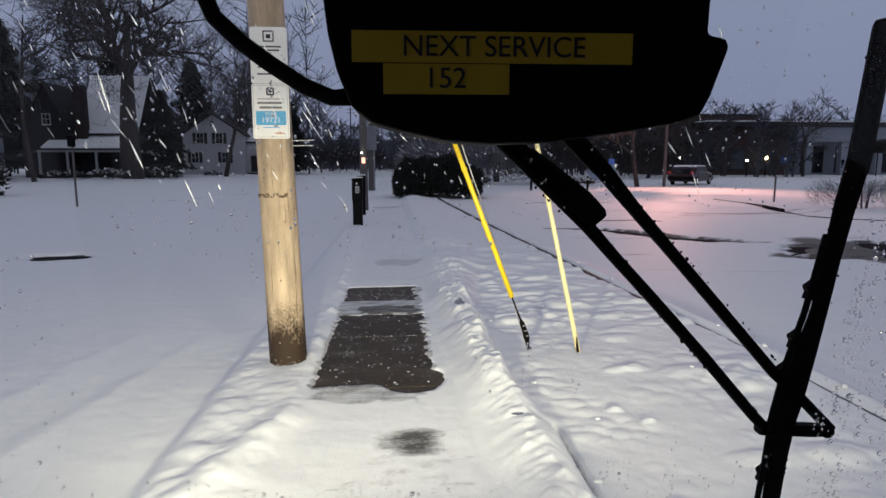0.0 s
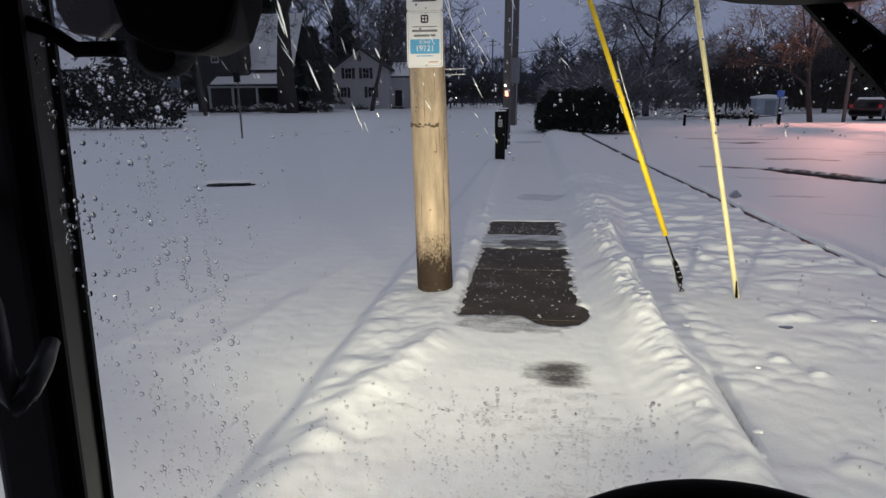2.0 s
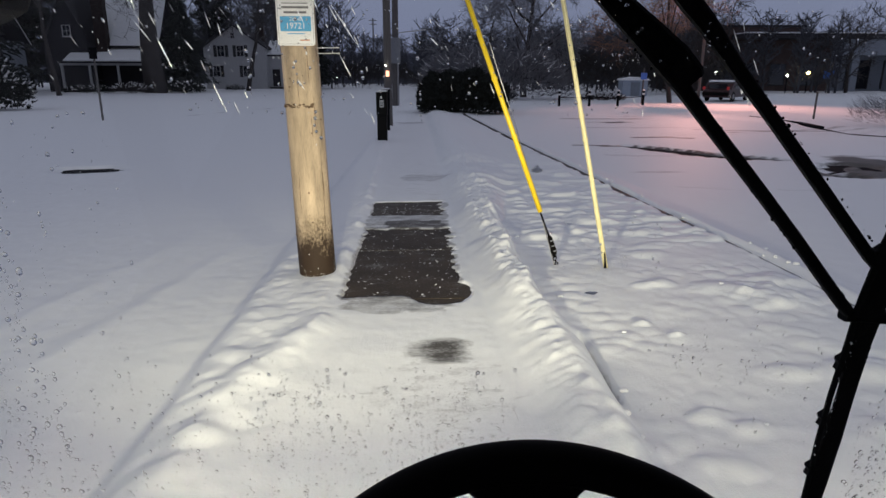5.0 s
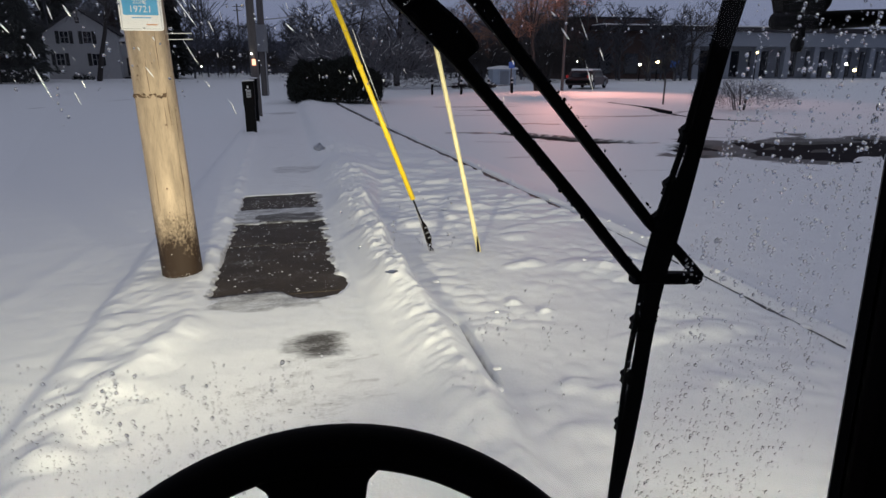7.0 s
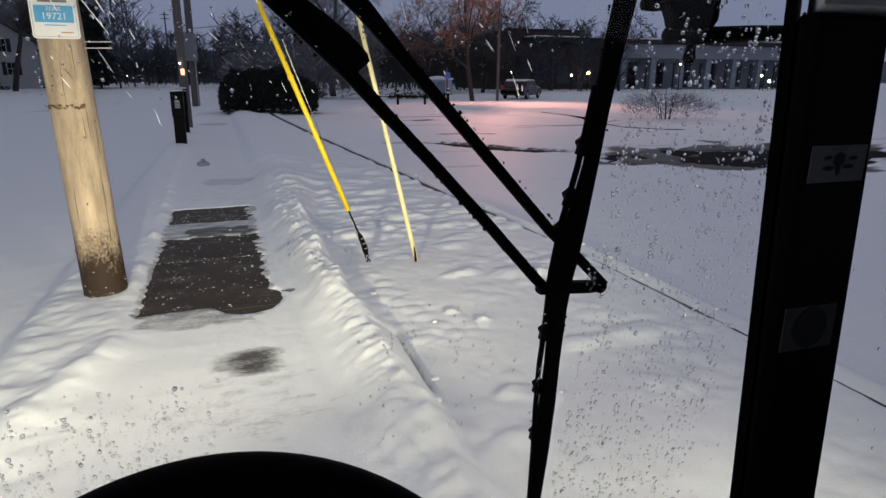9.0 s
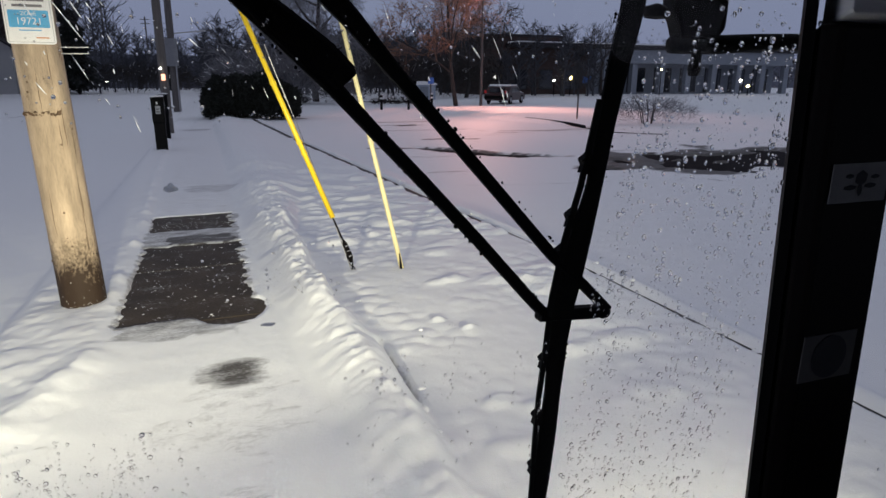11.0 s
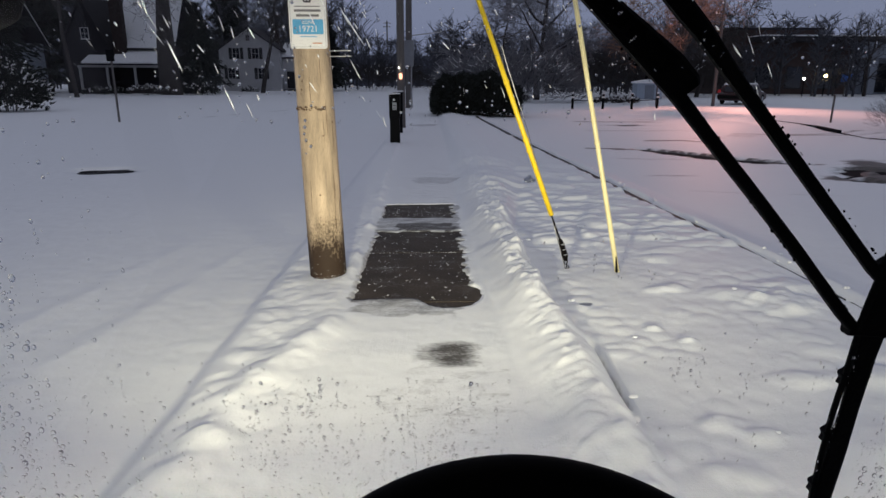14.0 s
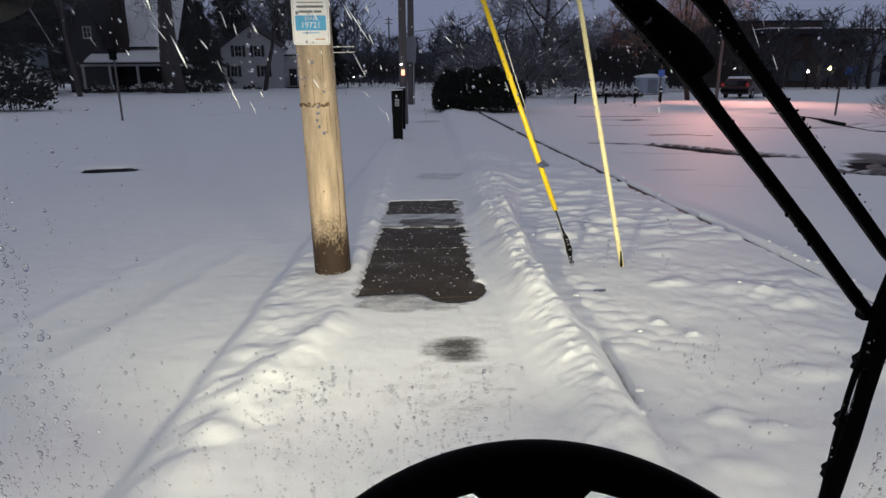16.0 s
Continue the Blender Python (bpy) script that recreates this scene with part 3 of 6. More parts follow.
def sheet(name, xs, ys, height, material):
    gx, gy = np.meshgrid(xs, ys)
    gz = height(gx, gy)
    n, w = len(xs), len(xs)
    verts = np.stack([gx, gy, gz], -1).reshape(-1, 3)
    i = (np.arange(len(ys) - 1)[:, None] * w + np.arange(w - 1)[None]).ravel()
    faces = np.stack([i, i + 1, i + w + 1, i + w], -1)
    me = bpy.data.meshes.new(name)
    me.from_pydata(verts, [], faces)
    me.update()
    me.shade_smooth()
    me.materials.append(material)
    if name == "ground":
        me.attributes.new("thin", "FLOAT", "POINT").data.foreach_set("value", thin(gx, gy).ravel().astype(np.float32))
    return new(name, me)


xs = spaced(-900, 900, -1.4, 3.8, 0.019, 1.035, 40)
ys = spaced(-60, 2500, 1.4, 8.8, 0.021, 1.03, 60)
tagged(sheet("ground", xs, ys, snow_height, SNOW), "trampled and ploughed white snow cover over street, verge and car park", "snow", kind="structure")
tagged(sheet("road", np.array([-60, -20, -8, -4, -1.32]), np.array([-20, 0, 10, 20, 40, 60, 90]), lambda x, y: fall(y) - 0.112, ASPHALT), "dark wet asphalt street under the snow", "road", kind="structure")
tagged(sheet("car_park", np.array([0.6, 4, 8, 12, 20, 40, 60]) + 3.0, np.array([-20, 0, 10, 20, 40, 60, 90]), lambda x, y: fall(y) - 0.092, ASPHALT), "dark wet asphalt car park under the snow", "car park", kind="structure")


# ---- sidewalk slabs and kerb stones ----
pavement = tagged(new("pavement"), "wet grey concrete sidewalk slabs, partly swept free of snow", "sidewalk", kind="structure")
slab_bm = box(-0.62, 0.006, -0.12, 0.72, 1.50, -0.014, 0.008)
slab_me = bpy.data.meshes.new("slab")
slab_bm.to_mesh(slab_me)
slab_bm.free()
slab_me.materials.append(CONCRETE)
for k in range(-1, 14):
    y0 = 3.03 + 1.51 * (k - 1)
    s = new("slab", slab_me)
    s.parent = pavement
    s.location = (0.0, y0, float(fall(y0 + 0.75)) - (0.014 if k < 1 else 0.0))
    s.rotation_euler = (0, -0.012, 0)

kerb = tagged(new("kerb"), "wet concrete kerb stones edging the car park, darkened for the shaded gap", "kerb", kind="structure")
for k in range(16):
    y0 = 0.8 + 1.83 * k
    a, b = (float(kerb_x(y0)), y0), (float(kerb_x(y0 + 1.8)), y0 + 1.8)
    bm = box(-0.07, 0, -0.2, 0.07, math.dist(a, b) - 0.012, 0.035, 0.015)
    st = link("kerb_stone", bm, KERB, kerb)
    st.matrix_world = pose(a[0], a[1], float(fall(y0)) , 0, 0, -math.degrees(math.atan2(b[0] - a[0], b[1] - a[1])))

# ---- the bus ----
def pane_y(z):
    return 0.086 - 0.19 * (z - 1.70)


bus_shell = tagged(new("bus_shell"), "dark interior shell of the parked bus round the driver", "bus", kind="structure")
part("roof", box(-0.36, -2.6, 2.28, 2.24, 0.06, 2.36), BLACK, bus_shell)
part("floor", box(-0.36, -2.6, 0.42, 2.24, 0.26, 0.50), RUBBER, bus_shell)
part("rear_bulkhead", box(-0.36, -2.68, 0.42, 2.24, -2.6, 2.36), BLACK, bus_shell)
# unseen side walls, their openings set to let light onto the posts
part("side_wall", box(-0.42, -2.6, 0.42, -0.36, 0.22, 1.05), BLACK, bus_shell)
part("side_wall", box(-0.42, -2.6, 2.0, -0.36, -0.85, 2.28), BLACK, bus_shell)
part("side_infill", box(-0.42, -0.85, 1.05, -0.36, -0.75, 2.28), BLACK, bus_shell)
part("side_wall", box(-0.42, -0.75, 2.0, -0.36, 0.02, 2.28), BLACK, bus_shell)
part("side_wall", box(2.24, -2.6, 0.42, 2.30, 0.24, 1.05), BLACK, bus_shell)
part("side_wall", box(2.24, -2.6, 2.05, 2.30, 0.24, 2.36), BLACK, bus_shell)
# added unseen blank over the right front, keeps light off the centre post
part("side_infill", box(2.24, -1.1, 1.05, 2.30, 0.24, 2.05), BLACK, bus_shell)
part("front_panel", box(-0.36, 0.20, 0.35, 2.24, 0.27, 1.02, 0.01), BLACK, bus_shell)
part("front_header", box(-0.36, -0.04, 2.10, 2.24, 0.05, 2.28), BLACK, bus_shell)
part("headlight", prism([(-0.15, 0.76), (0.13, 0.76), (0.13, 0.93), (-0.15, 0.96)], "y", 0.272, 0.30, 0.01), LAMPWHITE, bus_shell, "lit headlight lens")
part("headlight", prism([(1.77, 0.76), (2.05, 0.76), (2.05, 0.96), (1.77, 0.93)], "y", 0.272, 0.30, 0.01), LAMPWHITE, bus_shell, "lit headlight lens")


def pane(name, x0, x1, z0, z1):
    bm = bmesh.new()
    vs = [bm.verts.new((x, pane_y(z) - 0.004, z)) for x, z in ((x0, z0), (x1, z0), (x1, z1), (x0, z1))]
    bm.faces.new(vs)
    ob = link(name, bm, GLASS)
    ob.visible_shadow = False
    return tagged(ob, "rain-spotted clear bus windshield pane", "windshield", kind="structure")


pane("window_1", -0.29, 0.80, 1.0, 2.12)
pane("window_2", 0.80, 2.2, 1.0, 2.12)

def splay(bm, k, at=1.82):
    """Spreads the foot of a post sideways by k for each metre below at."""
    for v in bm.verts:
        v.co.x += k * (at - v.co.z)
    return bm


# pillar on the driver's side, with its grab handle
pillar = tagged(new("windshield_pillar"), "black trimmed windshield pillar with a grab handle", "pillar", kind="structure")
part("pillar_trim", splay(prism([(-0.291, 0.030), (-0.276, 0.018), (-0.219, 0.018), (-0.205, 0.030), (-0.253, 0.110), (-0.331, 0.125)], "z", 1.0, 2.12, 0.006), -0.03), TRIM, pillar)
part("rubber_gasket", splay(prism([(-0.253, 0.106), (-0.247, 0.111), (-0.254, 0.124), (-0.273, 0.128)], "z", 1.0, 2.12), -0.03), RUBBER, pillar)
hp = [(-0.272, 0.022, 1.76), (-0.255, -0.005, 1.745), (-0.236, -0.022, 1.715), (-0.222, -0.025, 1.675), (-0.222, -0.025, 1.63), (-0.218, -0.025, 1.608), (-0.2125, -0.025, 1.598), (-0.203, -0.022, 1.609), (-0.203, -0.006, 1.622), (-0.216, 0.020, 1.630)]
part("grab_handle", tube(hp, [0.008, 0.009, 0.010, 0.010, 0.010, 0.010, 0.010, 0.009, 0.008, 0.007], 10), mat("lighter_black_plastic", (0.05, 0.046, 0.043), 0.4, 0, 0.3, 20, 0.1, 120), pillar, "moulded black grab handle", True)

# centre post with stickers
post = tagged(new("centre_post"), "dark brown-black windshield centre post with two stickers", "pillar", kind="structure")
part("post_trim", splay(prism([(0.7823, 0.002), (0.7931, -0.010), (0.8664, -0.010), (0.8815, 0.004), (0.9818, 0.095), (0.8761, 0.095)], "z", 1.0, 1.8653, 0.004), 0.044), TRIM, post)
part("rubber_gasket", splay(prism([(0.7812, 0.004), (0.7758, 0.010), (0.8739, 0.100), (0.888, 0.100)], "z", 1.0, 2.0), 0.044), RUBBER, post)
part("header_panel", prism([(0.745, -0.050), (1.30, -0.050), (1.30, 0.06), (0.85, 0.06)], "z", 1.8668, 1.9273, 0.003), HEADER, post, "pale grey header panel")
st = part("sticker", box(0.8017, -0.0120, 1.7316, 0.8632, -0.0108, 1.7629, 0.0004), mat("grey_sticker", (0.27, 0.27, 0.265), 0.6, 0, 0.2, 40, 0.05, 300), post, "pale square warning sticker with a dark pictogram")
bm = ball((0.8324, -0.0126, 1.751), 0.0066, sub=1, squash=(1.1, 0.1, 1))
for dx, dz, sx, sz in ((-0.011, -0.004, 1.4, 0.4), (0.011, -0.003, 1.3, 0.4), (0.0, -0.006, 0.5, 1.0), (0.015, 0.004, 1.0, 0.35), (-0.013, 0.005, 0.9, 0.35)):
    ball((0.8324 + dx, -0.0126, 1.7478 + dz), 0.0056, bm, 1, (sx, 0.1, sz))
part("pictogram", bm, INK, st)
st = part("sticker", box(0.8022, -0.0120, 1.5769, 0.8626, -0.0108, 1.6195, 0.0004), mat("dim_sticker", (0.11, 0.105, 0.10), 0.6, 0, 0.2, 40, 0.05, 300), post, "square sticker with a dark round symbol")
bm = bmesh.new()
bmesh.ops.create_cone(bm, cap_ends=True, segments=28, radius1=0.0195, radius2=0.0195, depth=0.0012)
bmesh.ops.transform(bm, matrix=pose(0.8324, -0.0126, 1.5985, 90), verts=bm.verts[:])
part("round_symbol", bm, INK, st)

# ---- steering wheel ----
wheel = root("steering_wheel", (0.3105, -0.1589, 1.4118), "large black padded bus steering wheel", "steering wheel")
wheel.matrix_world = pose(0.3105, -0.1589, 1.4118, 47.9, -1.25, 0)
bm = bmesh.new()
R, r = 0.2022, 0.0154
rings = []
for i in range(96):
    a = 2 * math.pi * i / 96
    ring = []
    for j in range(14):
        b = 2 * math.pi * j / 14
        bump = 1 + 0.05 * math.cos(12 * a) * (1 if math.sin(b) < -0.2 else 0)
        ring.append(bm.verts.new(((R + r * bump * math.cos(b)) * math.cos(a), (R + r * bump * math.cos(b)) * math.sin(a), r * bump * math.sin(b))))
    rings.append(ring)
for i in range(96):
    for j in range(14):
        bm.faces.new((rings[i][j], rings[(i + 1) % 96][j], rings[(i + 1) % 96][(j + 1) % 14], rings[i][(j + 1) % 14]))
part("rim", bm, BLACK, wheel, "", True)
hub = bmesh.new()
bmesh.ops.create_cone(hub, cap_ends=True, segments=40, radius1=0.072, radius2=0.058, depth=0.03)
bmesh.ops.translate(hub, vec=(0, 0, -0.035), verts=hub.verts[:])
bmesh.ops.bevel(hub, geom=hub.edges[:], offset=0.005, segments=2, affect="EDGES")
part("hub", hub, BLACK, wheel)
for ang in (89, 205, 333):
    bm = prism([(0.05, -0.034), (0.10, -0.028), (0.15, -0.028), (0.178, -0.034), (0.192, -0.052), (0.200, -0.052), (0.200, 0.052), (0.192, 0.052), (0.178, 0.034), (0.15, 0.028), (0.10, 0.028), (0.05, 0.034)], "z", -0.026, -0.006, 0.003)
    bmesh.ops.rotate(bm, cent=(0, 0, 0), matrix=Matrix.Rotation(radians(ang), 3, "Z"), verts=bm.verts[:])
    part("spoke", bm, BLACK, wheel)
part("column", tube([(0, 0, -0.04), (0, 0, -0.2), (0.0, -0.05, -0.55)], [0.045, 0.05, 0.06], 20), BLACK, wheel)

# ---- overhead pod with label tape ----
pod = root("overhead_pod", (0.3606, 0.0, 1.972), "black plastic overhead pod with yellow label tape and a cable", "instrument pod")
pod.scale = (1.155, 1.155, 1.155)
shape = [(-0.116, 0.16), (-0.1165, 0.02), (-0.113, -0.012), (-0.108, -0.034), (-0.100, -0.054), (-0.088, -0.063), (-0.070, -0.068), (-0.045, -0.0735), (-0.018, -0.0755), (0.020, -0.0745), (0.060, -0.069), (0.095, -0.0635), (0.113, -0.058), (0.119, -0.046), (0.1285, -0.018), (0.127, -0.012), (0.115, -0.010), (0.1155, 0.010), (0.1155, 0.16)]
part("housing", prism(shape, "y", 0.0, 0.055, 0.003), BLACK, pod)
t1 = part("label_tape", box(-0.099, -0.0016, -0.0285, 0.0675, -0.0006, -0.0105, 0.0002), YELLOWTAPE, pod, "yellow label tape with black lettering")
words("lettering", "NEXT SERVICE", 0.0168, INK, t1, pose(-0.0155, -0.0021, -0.0197, 90))
t2 = part("label_tape", box(-0.081, -0.0016, -0.0465, -0.0065, -0.0006, -0.0290, 0.0002), YELLOWTAPE, pod, "yellow label tape with black lettering")
words("lettering", "152", 0.0168, INK, t2, pose(-0.0445, -0.0021, -0.0378, 90))
part("cable", tube([(-0.19, 0.02, 0.02), (-0.182, 0.02, 0.0), (-0.165, 0.02, -0.016), (-0.150, 0.02, -0.027), (-0.130, 0.02, -0.040), (-0.113, 0.02, -0.047), (-0.098, 0.02, -0.046)], [0.0052] * 6 + [0.006], 10), RUBBER, pod, "black rubber cable", True)
part("bracket", box(-0.06, 0.01, 0.15, 0.06, 0.045, 0.26, 0.004), BLACK, pod)

# ---- mirror by the driver's pillar ----
dm = root("driver_mirror", (-0.085, 0.05, 1.93), "black rounded mirror housing on a bracket by the pillar", "mirror")
dm.scale = (1.02, 1.02, 1.02)
part("housing", prism([(-0.055, 0.12), (-0.05, -0.03), (-0.042, -0.054), (-0.02, -0.066), (0.012, -0.070), (0.036, -0.060), (0.046, -0.036), (0.05, 0.0), (0.052, 0.12)], "y", -0.012, 0.04, 0.006), BLACK, dm)
part("visor_flap", prism([(-0.108, 0.12), (-0.103, -0.036), (-0.094, -0.052), (-0.070, -0.056), (-0.057, -0.046), (-0.053, 0.12)], "y", 0.0, 0.012, 0.002), mat("brown_grey_visor", (0.14, 0.11, 0.11), 0.6, 0, 0.2, 20, 0.05, 100), dm, "brown-grey translucent visor flap")
part("arm", tube([(-0.14, -0.01, -0.040), (-0.115, 0.0, -0.048), (-0.09, 0.0, -0.064), (-0.055, 0.0, -0.064)], 0.006, 8), BLACK, dm, "", True)
part("convex_mirror", ball((-0.026, 0.012, -0.060), 0.028, sub=3, squash=(1.0, 0.5, 0.95)), BLACK, dm, "small round convex mirror back", True)
part("mount", box(-0.02, 0.0, 0.11, 0.02, 0.03, 0.26, 0.003), BLACK, dm)

# ---- wipers ----
wiper = root("windshield_wiper", (0.66, 0.10, 1.61), "black steel double-arm windshield wiper with beads of water", "wiper")


def wpt(x, z, off=0.014):
    return Vector((x - 0.66, pane_y(z) + off - 0.10, z - 1.61))


def bar(points, w, d):
    """A flat bar lying on the glass, w wide and d deep."""
    bm = bmesh.new()
    last = None
    for i, (x, z, ww) in enumerate(points):
        p, q = points[max(i - 1, 0)], points[min(i + 1, len(points) - 1)]
        t = Vector((q[0] - p[0], 0, q[1] - p[1])).normalized()
        side = Vector((t.z, 0, -t.x))
        c = wpt(x, z)
        ring = [bm.verts.new(c + side * s * ww * w / 2 + Vector((0, dd * d, 0))) for s, dd in ((-1, 0.15), (-0.7, 0), (0.7, 0), (1, 0.15), (1, 0.85), (0.7, 1), (-0.7, 1), (-1, 0.85))]
        if last:
            for k in range(8):
                bm.faces.new((last[k], last[(k + 1) % 8], ring[(k + 1) % 8], ring[k]))
        else:
            bm.faces.new(ring[::-1])
        last = ring
    bm.faces.new(last)
    bmesh.ops.recalc_face_normals(bm, faces=bm.faces[:])
    return bm


arm1 = part("drive_arm", bar([(0.6295, 1.6159, 1.0), (0.6173, 1.6282, 1.0), (0.5586, 1.6917, 1.0), (0.5088, 1.7435, 1.0), (0.4634, 1.7897, 1.0), (0.4379, 1.8165, 1.1), (0.3815, 1.8727, 1.7), (0.1956, 2.0438, 1.8), (0.1182, 2.1162, 1.8)], 0.0099, 0.010), WIPERBLACK, wiper)
part("arm_socket", bar([(0.4450, 1.8215, 0.85), (0.4425, 1.8245, 1.05), (0.4290, 1.8375, 1.1), (0.4070, 1.8550, 1.0), (0.3800, 1.8760, 0.85)], 0.0215, 0.016), WIPERBLACK, arm1)
part("idler_arm", bar([(0.7009, 1.6091, 1.0), (0.6666, 1.6414, 1.0), (0.6312, 1.6721, 1.0), (0.5769, 1.7283, 1.0), (0.5138, 1.7935, 1.0), (0.4773, 1.8308, 1.1), (0.4474, 1.8631, 1.4), (0.433, 1.8765, 1.55), (0.2614, 2.0437, 1.7), (0.1508, 2.1495, 1.7)], 0.0095, 0.009), WIPERBLACK, wiper)
part("linkage_plate", bar([(0.6274, 1.6115, 0.9), (0.6515, 1.6103, 1.0), (0.6844, 1.6075, 1.0), (0.702, 1.6069, 0.8)], 0.0115, 0.014), WIPERBLACK, wiper)
bm = bmesh.new()
bmesh.ops.create_uvsphere(bm, u_segments=14, v_segments=8, radius=0.0073)
bmesh.ops.translate(bm, vec=wpt(0.697, 1.6075, 0.018), verts=bm.verts[:])
part("pivot_cap", bm, WIPERBLACK, wiper, "", True)
blade = part("blade_spine", bar([(0.6589, 1.9839, 0.7), (0.6601, 1.9783, 0.95), (0.6643, 1.876, 1.0), (0.6609, 1.8315, 0.9), (0.6597, 1.7871, 0.78), (0.6591, 1.737, 0.74), (0.6551, 1.6926, 1.0), (0.6495, 1.6481, 1.35), (0.647, 1.6203, 1.35), (0.6507, 1.5814, 0.95), (0.6545, 1.5202, 0.84), (0.6573, 1.4646, 0.95), (0.6601, 1.3979, 0.95), (0.6629, 1.3312, 0.78), (0.6676, 1.1867, 0.5)], 0.0209, 0.004), WIPERBLACK, wiper)
part("rubber_squeegee", bar([(0.6496, 1.8093, 1), (0.6454, 1.7371, 1), (0.6387, 1.687, 1.1), (0.6359, 1.6315, 1.2), (0.6381, 1.5759, 1.1), (0.6392, 1.5203, 1.0), (0.643, 1.4647, 1.0), (0.6491, 1.398, 0.9), (0.656, 1.309, 0.8), (0.6654, 1.1867, 0.6)], 0.0055, 0.003), RUBBER, blade)
for zc, xo in ((1.756, 0.6496), (1.707, 0.6446), (1.6737, 0.6405), (1.5592, 0.6416), (1.4902, 0.6444), (1.4224, 0.65)):
    part("blade_claw", bar([(xo - 0.003, zc + 0.007, 1), (xo + 0.002, zc, 1.2), (xo, zc - 0.009, 1)], 0.011, 0.010), WIPERBLACK, blade)

# ---- small mirror on its arm outside the glass ----
om = root("crossover_mirror", (0.806, 0.14, 1.873), "black exterior mirror head on a horizontal arm", "mirror")
om.scale = (1.25, 1.25, 1.25)
part("head", prism([(-0.026, 0.10), (-0.028, 0.012), (-0.022, 0.003), (-0.018, -0.008), (0.018, -0.008), (0.024, 0.0), (0.026, 0.10)], "y", 0.010, 0.026, 0.003), BLACK, om)
part("side_knob", tube([(-0.045, 0.02, 0.010), (-0.036, 0.02, 0.011), (-0.026, 0.02, 0.010)], [0.0045, 0.006, 0.004], 10), BLACK, om, "", True)
part("arm", tube([(-0.020, 0.02, -0.013), (0.02, 0.02, -0.012), (0.07, 0.02, -0.009), (0.20, 0.01, -0.006)], [0.0065, 0.0075, 0.007, 0.007], 10), WIPERBLACK, om, "", True)
part("bracket_stem", tube([(0.006, 0.02, -0.012), (0.006, 0.02, -0.022), (0.005, 0.02, -0.030), (0.005, 0.02, -0.036)], [0.005, 0.004, 0.0055, 0.004], 10), BLACK, om, "", True)

# ---- near utility pole ----
up = root("utility_pole", (-0.748, 5.2, -0.03), "weathered wooden utility pole with damp dark foot and parking signs", "utility pole")
pz = [0.0, 0.15, 0.32, 0.8, 1.5, 2.2, 3.0, 4.5, 7.0, 10.5]
pr = [0.169, 0.168, 0.167, 0.164, 0.160, 0.156, 0.152, 0.145, 0.134, 0.115]


def shaft(zs, rs, sides=28, seed=1, wob=0.012):
    bm = bmesh.new()
    rings = []
    for z, r in zip(zs, rs):
        rings.append([bm.verts.new(((r * (1 + wob * (noise.noise(Vector((math.cos(2 * math.pi * k / sides) * 2.5, math.sin(2 * math.pi * k / sides) * 2.5, z * 0.35 + seed)))))) * math.cos(2 * math.pi * k / sides), (r * (1 + wob * noise.noise(Vector((k * 0.9, z * 0.5, seed))))) * math.sin(2 * math.pi * k / sides), z)) for k in range(sides)])
    for a, b in zip(rings, rings[1:]):
        for k in range(sides):
            bm.faces.new((a[k], a[(k + 1) % sides], b[(k + 1) % sides], b[k]))
    bm.faces.new(rings[-1])
    return bm


def interp_r(z):
    return float(np.interp(z, pz, pr))


zs = [-0.35, -0.1] + list(np.arange(0.02, 3.2, 0.06)) + [3.5, 4.5, 7, 10.5]
part("shaft", shaft(zs, [interp_r(z) for z in zs]), POLEWOOD, up, "", True)
up.matrix_world = pose(-0.752, 5.2, -0.03, 0, -1.5, 0)
# nail scar band and knots
bm = bmesh.new()
rnd = random.Random(5)
for k in range(46):
    a = radians(-100 + rnd.uniform(-62, 50))
    z = 1.575 + rnd.uniform(-0.014, 0.014)
    rr = interp_r(z)
    ball((rr * math.cos(a), rr * math.sin(a), z), rnd.uniform(0.005, 0.016), bm, 1, (1, 0.5, 0.7))
tagged(part("nail_scar", bm, POLEDARK, up, "dark row of nail scars"), kind="stuff")
bm = bmesh.new()
for k in range(34):
    a = radians(-90 + rnd.uniform(-80, 80))
    z = rnd.choice((rnd.uniform(0.36, 0.52), rnd.uniform(0.4, 3.0)))
    rr = interp_r(z)
    ball((rr * math.cos(a), rr * math.sin(a), z), rnd.uniform(0.003, 0.010), bm, 1, (1, 0.5, 0.9))
tagged(part("knot", bm, POLEDARK, up, "small dark knots and nail holes"), kind="stuff")
for k in range(16):
    a = radians(-90 + rnd.uniform(-75, 75))
    z0, ln = rnd.uniform(0.3, 2.6), rnd.uniform(0.12, 0.55)
    pts = [((interp_r(z0 + ln * f) + 0.0005) * math.cos(a + 0.01 * math.sin(9 * f + k)), (interp_r(z0 + ln * f) + 0.0005) * math.sin(a + 0.01 * math.sin(9 * f + k)), z0 + ln * f) for f in (0, 0.25, 0.5, 0.75, 1)]
    part("drying_crack", tube(pts, [0.0006, 0.0018, 0.0024, 0.0016, 0.0005], 5), POLEDARK, up)
for dz in (0.0, 0.045):
    part("bolt_rod", tube([(0.10, -0.02, 2.0 + dz), (0.34, -0.02, 1.998 + dz)], 0.005, 6), STEEL, up)
bm = bmesh.new()
for k in range(46):
    a = radians(-90 + rnd.uniform(-85, 85))
    z = abs(rnd.gauss(0, 0.12)) + 0.02
    rr = interp_r(z) + 0.004
    ball((rr * math.cos(a), rr * math.sin(a), z), rnd.uniform(0.0015, 0.0045), bm, 1)
tagged(part("stuck_snow", bm, SNOW, up), kind="stuff")


